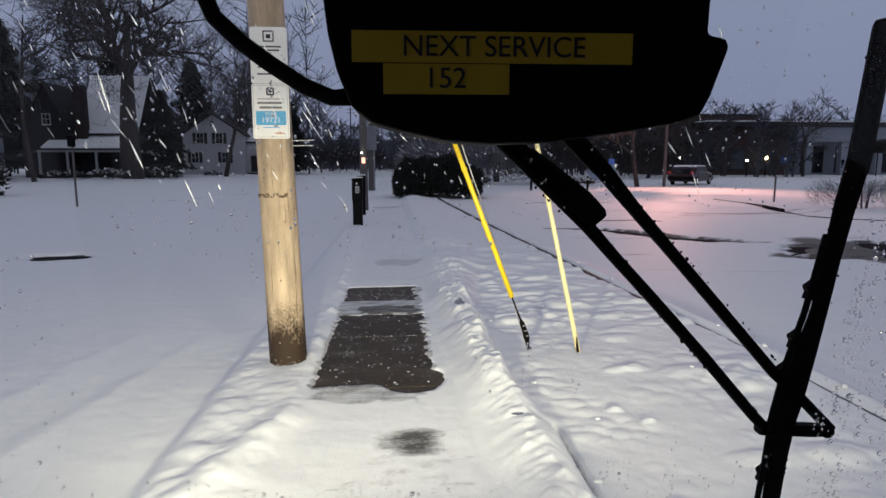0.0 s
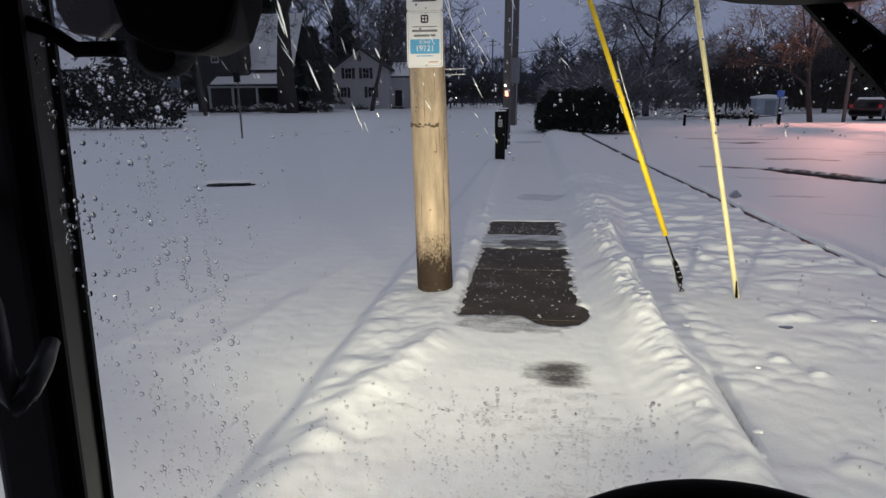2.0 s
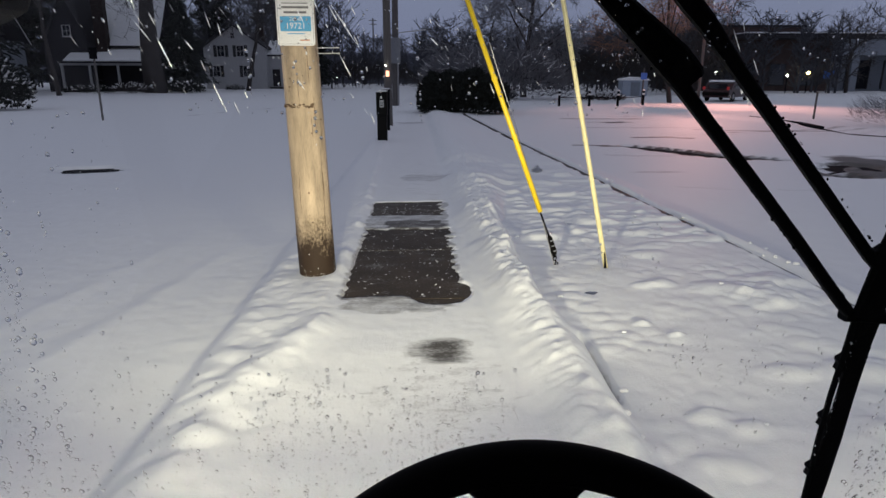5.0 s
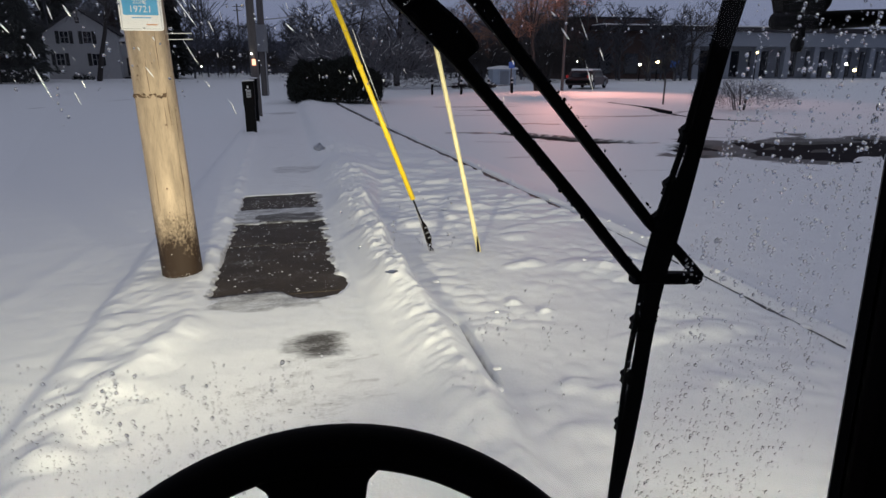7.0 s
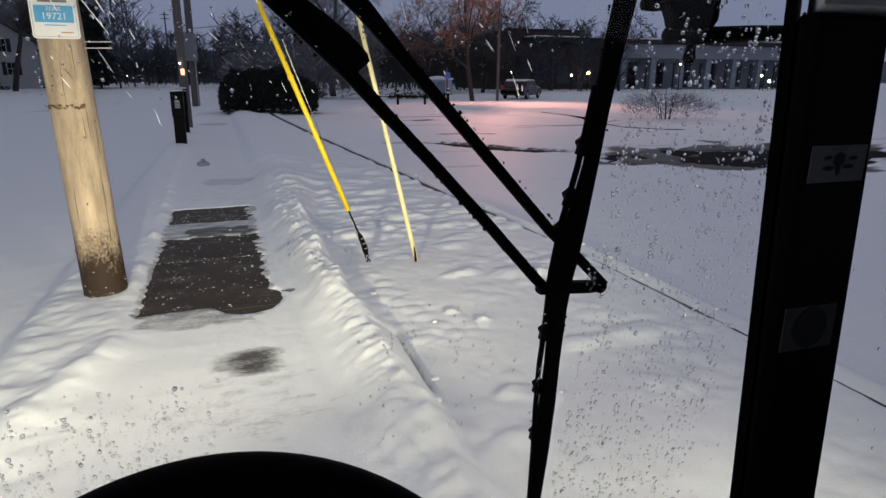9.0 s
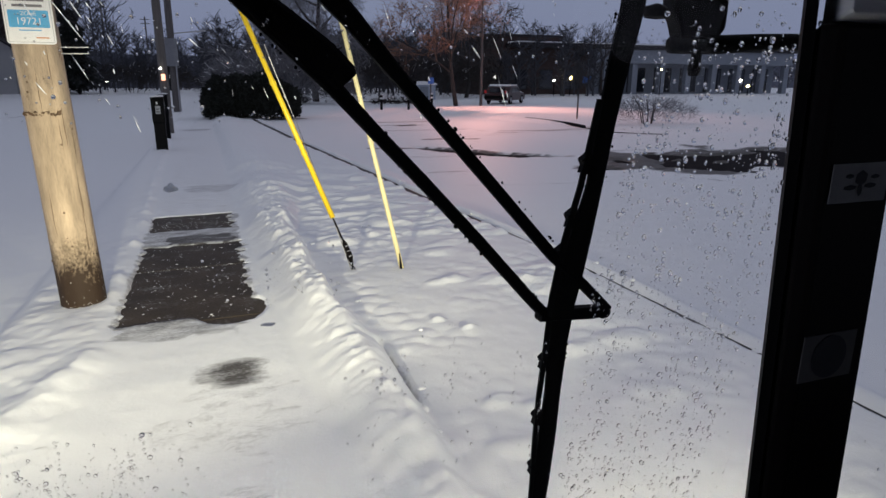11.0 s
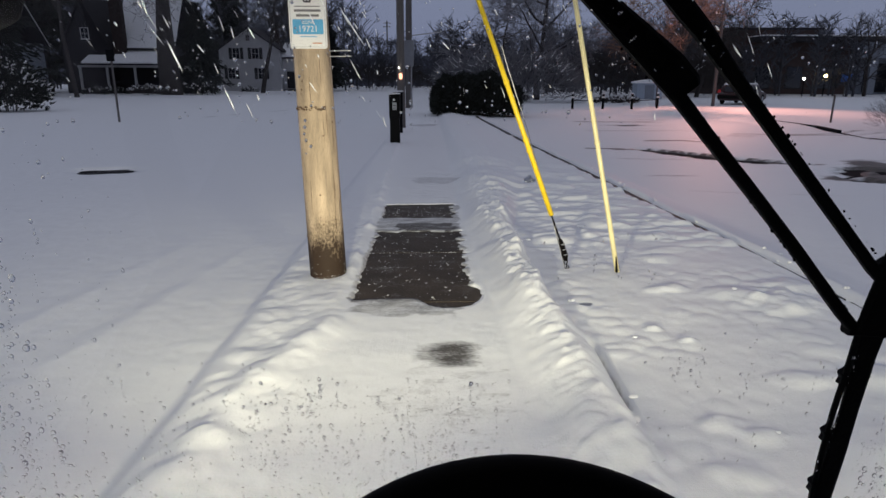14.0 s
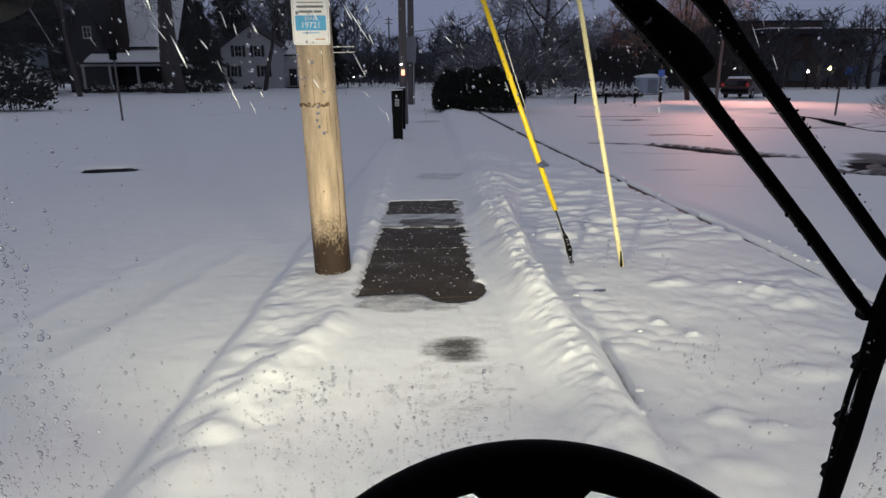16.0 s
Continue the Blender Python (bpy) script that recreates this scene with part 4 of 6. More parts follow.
def rounded(x0, z0, x1, z1, r, y0, y1, n=5):
    pts = []
    for cx, cz, a0 in ((x1 - r, z1 - r, 0), (x0 + r, z1 - r, 90), (x0 + r, z0 + r, 180), (x1 - r, z0 + r, 270)):
        for k in range(n + 1):
            a = radians(a0 + 90 * k / n)
            pts.append((cx + r * math.cos(a), cz + r * math.sin(a)))
    return prism(pts, "y", y0, y1)


def hollow(x0, z0, x1, z1, w, y0, y1):
    bm = box(x0, y0, z0, x0 + w, y1, z1)
    box(x1 - w, y0, z0, x1, y1, z1, 0, bm)
    box(x0 + w, y0, z0, x1 - w, y1, z0 + w, 0, bm)
    return box(x0 + w, y0, z1 - w, x1 - w, y1, z1, 0, bm)


ps = root("parking_sign", (-0.793, 5.028, 2.03), "white metal parking zone sign with a blue band", "sign")
pl = part("plate", rounded(-0.1525, 0, 0.1525, 0.452, 0.022, 0.0, 0.004), SIGNWHITE, ps)
part("edge_line", hollow(-0.142, 0.012, 0.142, 0.440, 0.003, -0.0012, 0.0), mat("sign_edge_grey", (0.35, 0.35, 0.36), 0.5, 0, 0.1, 10, 0, 50), pl)
lg = part("square_emblem", rounded(-0.033, 0.356, 0.033, 0.422, 0.014, -0.0016, 0.0), INK, pl)
for sx in (-1, 1):
    for sz in (-1, 1):
        part("emblem_window", rounded(sx * 0.012 - 0.0075, 0.389 + sz * 0.012 - 0.0075, sx * 0.012 + 0.0075, 0.389 + sz * 0.012 + 0.0075, 0.003, -0.0030, -0.0016), SIGNWHITE, lg)
BARGREY = mat("faded_grey_print", (0.20, 0.19, 0.19), 0.6, 0, 0.3, 60, 0, 90)
part("small_print_bar", box(-0.105, -0.0014, 0.324, 0.105, 0, 0.331), BARGREY, pl)
part("name_bar", box(-0.108, -0.0014, 0.287, 0.108, 0, 0.304), BARGREY, pl)
part("name_bar", box(-0.092, -0.0014, 0.249, 0.092, 0, 0.266), BARGREY, pl)
band = part("blue_band", rounded(-0.125, 0.112, 0.125, 0.228, 0.008, -0.0014, 0.0), SIGNBLUE, pl, "blue zone band")
words("lettering", "ZONE", 0.036, SIGNWHITE, band, pose(0, -0.0022, 0.204, 90))
words("lettering", "19721", 0.066, SIGNWHITE, band, pose(0, -0.0022, 0.153, 90))
part("small_print_bar", box(-0.07, -0.0014, 0.090, 0.07, 0, 0.097), SIGNBLUE, pl)
part("small_print_bar", box(0.03, -0.0014, 0.040, 0.11, 0, 0.048), mat("orange_print", (0.6, 0.25, 0.1), 0.5, 0, 0.1, 10, 0, 50), pl)
for z in (0.018, 0.436):
    bm = bmesh.new()
    bmesh.ops.create_cone(bm, cap_ends=True, segments=6, radius1=0.009, radius2=0.008, depth=0.006)
    bmesh.ops.transform(bm, matrix=pose(0.012, -0.003, z, 90), verts=bm.verts[:])
    part("bolt", bm, STEEL, ps)

ps2 = root("parking_sign", (-0.793, 5.032, 2.486), "white metal parking rules sign with small black symbols", "sign")
pl = part("plate", rounded(-0.1525, 0, 0.1525, 0.455, 0.022, 0.0, 0.004), SIGNWHITE, ps2)
part("symbol_frame", hollow(-0.045, 0.335, 0.045, 0.425, 0.010, -0.0014, 0), INK, pl)
part("symbol_bar", box(-0.018, -0.0014, 0.362, 0.018, 0, 0.395), INK, pl)
for z, w in ((0.29, 0.10), (0.262, 0.085), (0.15, 0.11), (0.125, 0.095), (0.07, 0.10)):
    part("small_print_bar", box(-w, -0.0014, z, w, 0, z + 0.012), INK, pl)
part("arrow_bar", box(0.0, -0.0014, 0.18, 0.016, 0, 0.25), INK, pl)
bm = bmesh.new()
bmesh.ops.create_cone(bm, cap_ends=True, segments=6, radius1=0.009, radius2=0.008, depth=0.006)
bmesh.ops.transform(bm, matrix=pose(0.012, -0.003, 0.018, 90), verts=bm.verts[:])
part("bolt", bm, STEEL, ps2)

# ---- guy wires with guards ----
g1 = root("guy_wire", (1.522, 5.30, 0.02), "steel guy wire with a bright yellow plastic guard and anchor clamp", "guy wire")
top, low = Vector((-0.93, 0.0, 2.48)), Vector((-0.19, 0.0, 0.545))
up1 = (top - low).normalized()
part("wire", tube([(0.02, 0, -0.15), low, top, top + up1 * 6.0], 0.0055, 6), STEEL, g1)
bm = tube([low, low + (top - low) * 0.4, low + (top - low) * 0.41, top + up1 * 0.35], [0.024, 0.023, 0.023, 0.021], 10)
part("guard", bm, GUARD, g1, "bright yellow plastic guard", True)
for f in (0.31, 0.36, 0.62):
    c = low + (top - low) * f
    part("guard_strap", tube([c - up1 * 0.014, c + up1 * 0.014], 0.0275, 10), GUARD, g1)
part("twisted_wire", tube([(-0.098, 0, 0.31), (-0.128, 0.004, 0.385), (-0.160, -0.004, 0.465), low], [0.010, 0.008, 0.009, 0.007], 6), BLACK, g1, "dark twisted wire end")
ck = part("anchor_clamp", tube([(-0.030, 0, 0.10), (-0.042, 0, 0.15), (-0.064, 0.0, 0.22), (-0.088, 0.0, 0.285), (-0.100, 0.0, 0.32)], [0.016, 0.032, 0.026, 0.024, 0.010], 8), BLACK, g1, "dark steel anchor clamp")
for k in range(5):
    c = Vector((-0.002 - 0.009 * k, 0.0, 0.0 + 0.030 * k))
    ring = [c + Vector((0.016 * math.cos(q) * (1 if k % 2 else 0.25), 0.016 * math.cos(q) * (0.25 if k % 2 else 1), 0.024 * math.sin(q))) for q in [2 * math.pi * i / 8 for i in range(9)]]
    part("chain_link", tube(ring, 0.0055, 5), BLACK, ck)
for k in range(3):
    c = Vector((-0.055 - 0.016 * k, -0.030, 0.165 + 0.05 * k))
    part("clamp_bolt", tube([c, c + Vector((0.030, 0.0, 0.010))], 0.007, 6), STEEL, ck)
part("anchor_rod", tube([(0.02, 0, -0.2), (-0.005, 0, 0.03)], 0.012, 8), STEEL, g1)
part("thin_wire", tube([(-0.19, 0.12, 0.60), (-0.44, 0.12, 1.35), (-0.62, 0.12, 1.85), (-0.69, 0.12, 2.06)], [0.003, 0.0035, 0.006, 0.005], 6), STEEL, g1, "thin pale second wire")

g2 = root("guy_wire", (1.975, 5.16, 0.04), "steel guy wire in a pale weathered yellow guard", "guy wire")
top, low = Vector((-0.56, 0.05, 2.42)), Vector((0.0, 0.0, -0.10))
up2 = (top - low).normalized()
part("wire", tube([low, top, top + up2 * 6.0], 0.0055, 6), STEEL, g2)
pts = [low + (top - low) * f for f in (0.0, 0.15, 0.4, 0.7, 1.0)]
part("guard", tube([*pts, top + up2 * 0.25], [0.023, 0.023, 0.022, 0.021, 0.021, 0.020], 10), GUARDPALE, g2, "pale yellow plastic guard", True)
for f in (0.52, 0.60):
    c = low + (top - low) * f
    part("guard_strap", tube([c - up2 * 0.012, c + up2 * 0.012], 0.026, 10), GUARDPALE, g2)
part("anchor_rod", tube([(-0.02, -0.02, -0.2), (-0.042, -0.02, 0.06)], 0.011, 8), BLACK, g2)
part("anchor_clamp", tube([(-0.036, -0.026, 0.02), (-0.044, -0.026, 0.07), (-0.055, -0.024, 0.17)], [0.009, 0.011, 0.005], 8), BLACK, g2, "dark steel anchor clamp")


# ---- pay station kiosks ----
def kiosk(x, y, base, label):
    k = root("pay_station", (x, y, base), label, "pay station", "pay stations by the sidewalk")
    part("pedestal", box(-0.135, -0.11, -0.1, 0.135, 0.12, 0.70, 0.012), KIOSK, k)
    part("cabinet", prism([(-0.15, 0.70), (0.15, 0.70), (0.15, 1.30), (-0.15, 1.30)], "y", -0.13, 0.14, 0.015), KIOSK, k)
    sc = part("screen_panel", box(-0.055, -0.136, 0.92, 0.06, -0.129, 1.12, 0.003), mat("kiosk_label_grey", (0.34, 0.36, 0.38), 0.4, 0, 0.2, 12, 0.02, 60), k, "pale instruction panel")
    part("symbol", box(-0.03, -0.139, 1.16, 0.01, -0.13, 1.22, 0.003), SIGNWHITE, k)
    part("print_bar", box(-0.035, -0.1385, 0.96, 0.04, -0.1361, 0.98), INK, sc)
    part("print_bar", box(-0.035, -0.1385, 1.03, 0.04, -0.1361, 1.05), INK, sc)
    part("hood", prism([(-0.16, 1.298), (0.16, 1.302), (0.17, 1.345), (-0.15, 1.325)], "y", -0.19, 0.16, 0.006), KIOSK, k)
    part("snow_cap", prism([(-0.15, 1.330), (0.16, 1.348), (0.14, 1.372), (0.0, 1.378), (-0.12, 1.352)], "y", -0.17, 0.14, 0.008), SNOW, k, "thin cap of snow")
    return k


kiosk(-0.90, 17.45, -0.05, "black pay station kiosk with a pale panel, snow on top")
kiosk(-1.0, 20.9, -0.08, "second black pay station kiosk further along the sidewalk")


# ---- trees ----
def limb_tree(height, trunk, seed, spread=0.55, first=0.25, levels=4, kids=5, droop=0.0, sides=5):
    """Branches of a bare tree as (points, radii) by level."""
    rnd = random.Random(seed)
    out = [[] for _ in range(levels + 1)]

    def grow(p, d, length, r, level):
        n = 5 if level < 2 else 3
        pts, rad = [p], [r]
        q, v = p.copy(), d.copy()
        for k in range(n):
            v = (v + Vector((rnd.gauss(0, 0.13), rnd.gauss(0, 0.13), rnd.gauss(0.03, 0.08) - droop * level))).normalized()
            q = q + v * (length / n)
            pts.append(q.copy())
            rad.append(max(r * (1 - 0.78 * (k + 1) / n), 0.006))
        out[level].append((pts, rad))
        if level == levels:
            return
        m = kids + (2 if level else 3)
        for k in range(m):
            f = first + (1 - first) * (k + rnd.random()) / m if level == 0 else 0.2 + 0.8 * (k + rnd.random()) / m
            i = min(int(f * n), n - 1)
            u = f * n - i
            b = pts[i].lerp(pts[i + 1], u)
            a = rnd.uniform(0, 2 * math.pi)
            across = v.orthogonal().normalized()
            across = (Matrix.Rotation(a, 3, d) @ across).normalized()
            w = (d * rnd.uniform(0.35, 0.8) + across * rnd.uniform(0.6, 1.0) * (spread / 0.55)).normalized()
            grow(b, w, length * rnd.uniform(0.42, 0.62) * (1.15 - 0.35 * f), max(rad[i] * 0.55, 0.008), level + 1)

    grow(Vector((0, 0, -0.3)), Vector((rnd.gauss(0, 0.04), rnd.gauss(0, 0.04), 1)).normalized(), height, trunk, 0)
    return out


def bare_tree(at, height, trunk, seed, label, bark, twig, levels=3, kids=5, spread=0.55, first=0.25, thick=1.0, group="trees along the street"):
    t = root("tree", at, label, "tree", group)
    limbs = limb_tree(height, trunk, seed, spread, first, levels, kids)
    bm = bmesh.new()
    for pts, rad in limbs[0]:
        tube(pts, rad, 10, bm)
    part("trunk", bm, bark, t, "", True)
    bm = bmesh.new()
    for pts, rad in limbs[1]:
        tube(pts, rad, 6, bm, False)
    part("limbs", bm, bark, t, "", True)
    verts, faces = [], []
    for lv in limbs[2:]:
        for pts, rad in lv:
            for a, b, ra, rb in zip(pts, pts[1:], rad, rad[1:]):
                d = (b - a).normalized()
                s = d.orthogonal().normalized()
                u = d.cross(s)
                k = len(verts)
                ra, rb = max(ra, 0.012) * thick, max(rb, 0.010) * thick
                for c, r in ((a, ra), (b, rb)):
                    verts += [c + r * s, c + r * (-0.5 * s + 0.87 * u), c + r * (-0.5 * s - 0.87 * u)]
                faces += [(k, k + 1, k + 4, k + 3), (k + 1, k + 2, k + 5, k + 4), (k + 2, k, k + 3, k + 5)]
    cr = raw("crown", verts, faces, twig, t)
    tagged(cr, kind="stuff")
    return t


def conifer(at, height, radius, seed, label, material=None, n=2600):
    rnd = random.Random(seed)
    t = root("evergreen_tree", at, label, "evergreen tree", "evergreens by the houses")
    part("trunk", tube([(0, 0, -0.3), (0, 0, height * 0.95)], [0.22, 0.03], 8), BARK, t)
    verts, faces = [], []
    for k in range(n):
        f = rnd.random() ** 0.75
        z = height * (0.04 + 0.96 * f)
        r = radius * (1 - f) ** 0.8 * rnd.uniform(0.25, 1.08) * (0.8 + 0.25 * math.sin(z * 3.1 + seed))
        a = rnd.uniform(0, 2 * math.pi)
        c = Vector((r * math.cos(a), r * math.sin(a), z))
        out = Vector((math.cos(a), math.sin(a), rnd.uniform(-0.7, 0.1))).normalized()
        side = out.cross(Vector((0, 0, 1))).normalized()
        ln, w = rnd.uniform(0.35, 0.8) * (0.5 + radius / 6), rnd.uniform(0.12, 0.3) * (0.5 + radius / 6)
        i = len(verts)
        lift = Vector((0, 0, rnd.uniform(-0.15, 0.15)))
        verts += [c - side * w, c + side * w, c + out * ln + lift, c + out * ln * 0.4 + Vector((0, 0, w * 0.8))]
        faces += [(i, i + 1, i + 3), (i + 1, i + 2, i + 3), (i + 2, i, i + 3)]
    tagged(raw("crown", verts, faces, material or NEEDLES, t), kind="stuff")
    return t


def shrub(name, at, sx, sy, h, seed, label, twig, snowy=0.3, n=900, size=0.16, category="shrub", group="shrubs by the street", slim=1.0):
    """A dense low bush of short leafy sprays with clumps of snow lying on it."""
    rnd = random.Random(seed)
    t = root(name, at, label, category, group)
    verts, faces, sv, sf = [], [], [], []
    for k in range(n):
        u, v = rnd.uniform(-1, 1), rnd.uniform(-1, 1)
        top = h * (0.72 + 0.28 * noise.noise(Vector((u * 2.2, v * 2.2, seed)))) * math.sqrt(max(0.05, 1 - 0.75 * max(abs(u), abs(v)) ** 3))
        z = top * rnd.random() ** 0.5
        c = Vector((u * sx, v * sy, z))
        d = Vector((u + rnd.gauss(0, 0.6), v + rnd.gauss(0, 0.6), rnd.uniform(0, 1.3))).normalized()
        s = d.orthogonal().normalized()
        s = Matrix.Rotation(rnd.uniform(0, 6.28), 3, d) @ s
        ln, w = size * rnd.uniform(0.8, 2.2), size * rnd.uniform(0.25, 0.6) * slim
        tgt_v, tgt_f = (sv, sf) if (rnd.random() < snowy and z > top * 0.72) else (verts, faces)
        i = len(tgt_v)
        tgt_v += [c - s * w, c + s * w, c + d * ln, c + d * ln * 0.4 + d.cross(s) * w]
        tgt_f += [(i, i + 1, i + 3), (i + 1, i + 2, i + 3), (i + 2, i, i + 3)]
    bm = bmesh.new()
    for k in range(7):
        a = rnd.uniform(0, 6.28)
        e = Vector((rnd.uniform(-0.6, 0.6) * sx, rnd.uniform(-0.6, 0.6) * sy, h * rnd.uniform(0.5, 0.85)))
        tube([(e.x * 0.3, e.y * 0.3, -0.2), e * 0.6, e], [0.03, 0.02, 0.01], 5, bm)
    part("stems", bm, BARK, t)
    tagged(raw("sprays", verts, faces, twig, t), kind="stuff")
    if sv:
        tagged(raw("snow_on_twigs", sv, sf, SNOW, t), kind="stuff")
    return t


def gz(x, y):
    return float(snow_height(np.array([[x]], float), np.array([[y]], float))[0, 0])


def on(x, y, sink=0.0):
    return (x, y, gz(x, y) - sink)


bare_tree(on(-26.4, 65.0), 20, 1.1, 3, "huge old bare street tree with a thick dark trunk", BARK, BARK, 4, 5, 0.62, 0.45, 1.6)
bare_tree(on(-20.0, 75.0), 14, 0.28, 8, "bare tree with fine branches before the white house", BARK, BARK, 4, 5, 0.75, 0.42, 1.3)
bare_tree(on(-48.0, 66.0), 17, 0.5, 12, "tall bare tree with snow-dusted limbs by the houses", BARK, SNOWYTWIG, 4, 4, 0.7, 0.25, 2.0)
bare_tree(on(8.7, 53.5), 10.5, 0.30, 21, "wide bare tree dusted with snow behind a hedge", BARK, SNOWYTWIG, 4, 7, 0.62, 0.16, 1.0)
bare_tree(on(5.2, 60.0), 9.0, 0.25, 24, "bare tree with snowy twigs behind the hedge", BARK, SNOWYTWIG, 3, 6, 0.7, 0.2, 1.6)
bare_tree(on(16.6, 41.6), 10.0, 0.17, 31, "bare tree with orange lamp light painted into its twig colour", BARK, BARKLIT, 4, 6, 0.48, 0.16, 0.9)
bare_tree(on(25.5, 62.0), 9.5, 0.22, 36, "bare tree beside the car park edge", BARK, BARK, 3, 6, 0.65, 0.2, 1.6)
bare_tree(on(33.0, 69.0), 9.0, 0.25, 39, "dark bare tree before the brown building", BARK, BARK, 3, 7, 0.6, 0.2, 1.8)
bare_tree(on(46.0, 68.0), 7.5, 0.2, 41, "slender bare tree before the pale building", BARK, BARK, 3, 6, 0.5, 0.2, 1.5)
conifer(on(-26.0, 72.0), 9.5, 3.3, 17, "dark evergreen close by the white house", n=2600)
bare_tree(on(-31.0, 56.0), 14, 0.22, 52, "bare tree with dense dark twigs before the porch", BARK, BARK, 4, 5, 0.8, 0.5, 1.3)
conifer(on(-37.5, 88.0), 17, 5.5, 18, "broad dark evergreen behind the dark house", n=3600)
conifer(on(-46.0, 78.0), 18, 5.5, 19, "tall dark evergreen behind the pale house", n=3600)
conifer(on(-38.5, 57.0), 16, 4.6, 1, "tall dark evergreen tree between the houses", n=3600)
conifer(on(-30.0, 96.0), 16, 5.0, 2, "broad dark evergreen behind the white house", n=3600)
conifer(on(-17.5, 97.0), 13, 4.0, 3, "dark evergreen behind the white house", n=2600)
conifer(on(-15.0, 92.0), 10, 3.0, 9, "dark evergreen by the far street", n=2000)

shrub("hedge", on(2.2, 31.8), 2.1, 1.6, 2.5, 5, "large dark evergreen hedge beside the sidewalk", NEEDLES, 0.0, 17000, 0.15, "hedge")
shrub("thicket", on(5.6, 48.0), 5.4, 2.0, 5.0, 15, "dense light grey leafless thicket behind the hedge", SNOWYTWIG, 0.06, 5200, 0.42, "thicket", "thickets past the car park", 0.14)
shrub("thicket", on(19.5, 63.0), 9.0, 2.0, 5.4, 16, "dense dark leafless thicket behind the bollards", BARK, 0.02, 7500, 0.45, "thicket", "thickets past the car park", 0.14)
shrub("thicket", on(-9.5, 100.0), 9.0, 2.5, 5.0, 17, "dark leafless thicket at the end of the street", BARK, 0.02, 5000, 0.5, "thicket", "thickets past the car park", 0.14)
shrub("shrub", on(17.6, 21.8), 1.7, 0.9, 1.45, 7, "grey leafless bush on a snowy car park island", SNOWYTWIG, 0.0, 2600, 0.22, slim=0.05)
shrub("shrub", on(6.2, 50.0), 1.3, 0.8, 1.0, 8, "snow-laden low shrub at the edge of the car park", BARK, 0.75, 700, 0.15)
shrub("shrub", on(13.4, 46.5), 1.6, 0.7, 0.7, 9, "snow-laden low shrub behind the bollards", BARK, 0.75, 700, 0.14)
for k, (x, y, w, h) in enumerate(((-23.2, 35.0, 1.7, 3.6), (-26.4, 34.5, 2.0, 4.6), (-30.2, 33.0, 2.2, 5.6))):
    shrub("shrub", on(x, y), w, 1.4, h, 60 + k, "tall dense dark shrub with flecks of snow", NEEDLES, 0.12, 3200, 0.17)
shrub("shrub", on(-27.8, 63.0), 1.8, 0.9, 1.3, 70, "snow-dusted shrub at the foot of the big tree", BARK, 0.45, 700, 0.13)
shrub("shrub", on(-24.4, 66.5), 2.0, 1.0, 1.6, 71, "dark shrub beside the big tree", NEEDLES, 0.15, 900, 0.18)
shrub("shrub", on(-23.4, 82.0), 1.0, 0.6, 0.8, 72, "small dark shrub before the white house", NEEDLES, 0.3, 400, 0.14)
shrub("shrub", on(-33.5, 66.0), 2.2, 0.8, 1.0, 73, "low dark shrubs before the porch", NEEDLES, 0.3, 700, 0.15)

# far woods: one sheet of many thin trees
rnd = random.Random(77)
verts, faces = [], []


def sliver(a, b, ra, rb):
    i = len(verts)
    d = (b - a).normalized()
    s = Vector((1, 0, 0)) if abs(d.x) < 0.8 else Vector((0, 0, 1))
    s = (s - d * s.dot(d)).normalized()
    u = d.cross(s)
    for c, r in ((a, ra), (b, rb)):
        verts.extend((c + r * s, c + r * (-0.5 * s + 0.87 * u), c + r * (-0.5 * s - 0.87 * u)))
    faces.extend(((i, i + 1, i + 4, i + 3), (i + 1, i + 2, i + 5, i + 4), (i + 2, i, i + 3, i + 5)))


def wood(n, x0, x1, y0, y1, h0, h1, twigs):
    for _ in range(n):
        x, y = rnd.uniform(x0, x1), rnd.uniform(y0, y1)
        z0, h = float(fall(np.array(y))) - 0.2, rnd.uniform(h0, h1)
        p = Vector((x, y, z0))
        sliver(p, p + Vector((rnd.gauss(0, 0.3), 0, h)), 0.16, 0.03)
        for k in range(twigs):
            f = rnd.uniform(0.12, 1.0)
            q = p + Vector((0, 0, h * f))
            a = rnd.uniform(0, 2 * math.pi)
            ln = h * rnd.uniform(0.12, 0.3) * (1.2 - 0.7 * f)
            e = q + Vector((math.cos(a) * ln, math.sin(a) * ln, ln * rnd.uniform(0.3, 1.2)))
            sliver(q, e, 0.07, 0.03)
            for _k in range(3):
                c = q.lerp(e, rnd.uniform(0.3, 1.0))
                sliver(c, c + Vector((rnd.gauss(0, 0.5), rnd.gauss(0, 0.5), rnd.uniform(0.1, 0.9))), 0.05, 0.025)


wood(170, -14, 62, 118, 150, 6.5, 10.5, 26)
wood(60, -60, -16, 110, 150, 10, 17, 26)
wood(60, 0, 30, 70, 96, 5.5, 8.5, 40)
wood(44, 27, 66, 84, 100, 7, 11, 30)
wood(12, 33, 44, 65, 73, 4.5, 7.5, 30)
wood(60, 62, 160, 110, 150, 8, 12, 20)
wood(40, -110, -45, 80, 120, 10, 18, 26)
wood(46, -64, -12, 90, 118, 15, 24, 44)
tagged(raw("far_woods", verts, faces, FARTWIG), "bare snowy woods along the far edge, greyed for haze", "woods", kind="stuff")

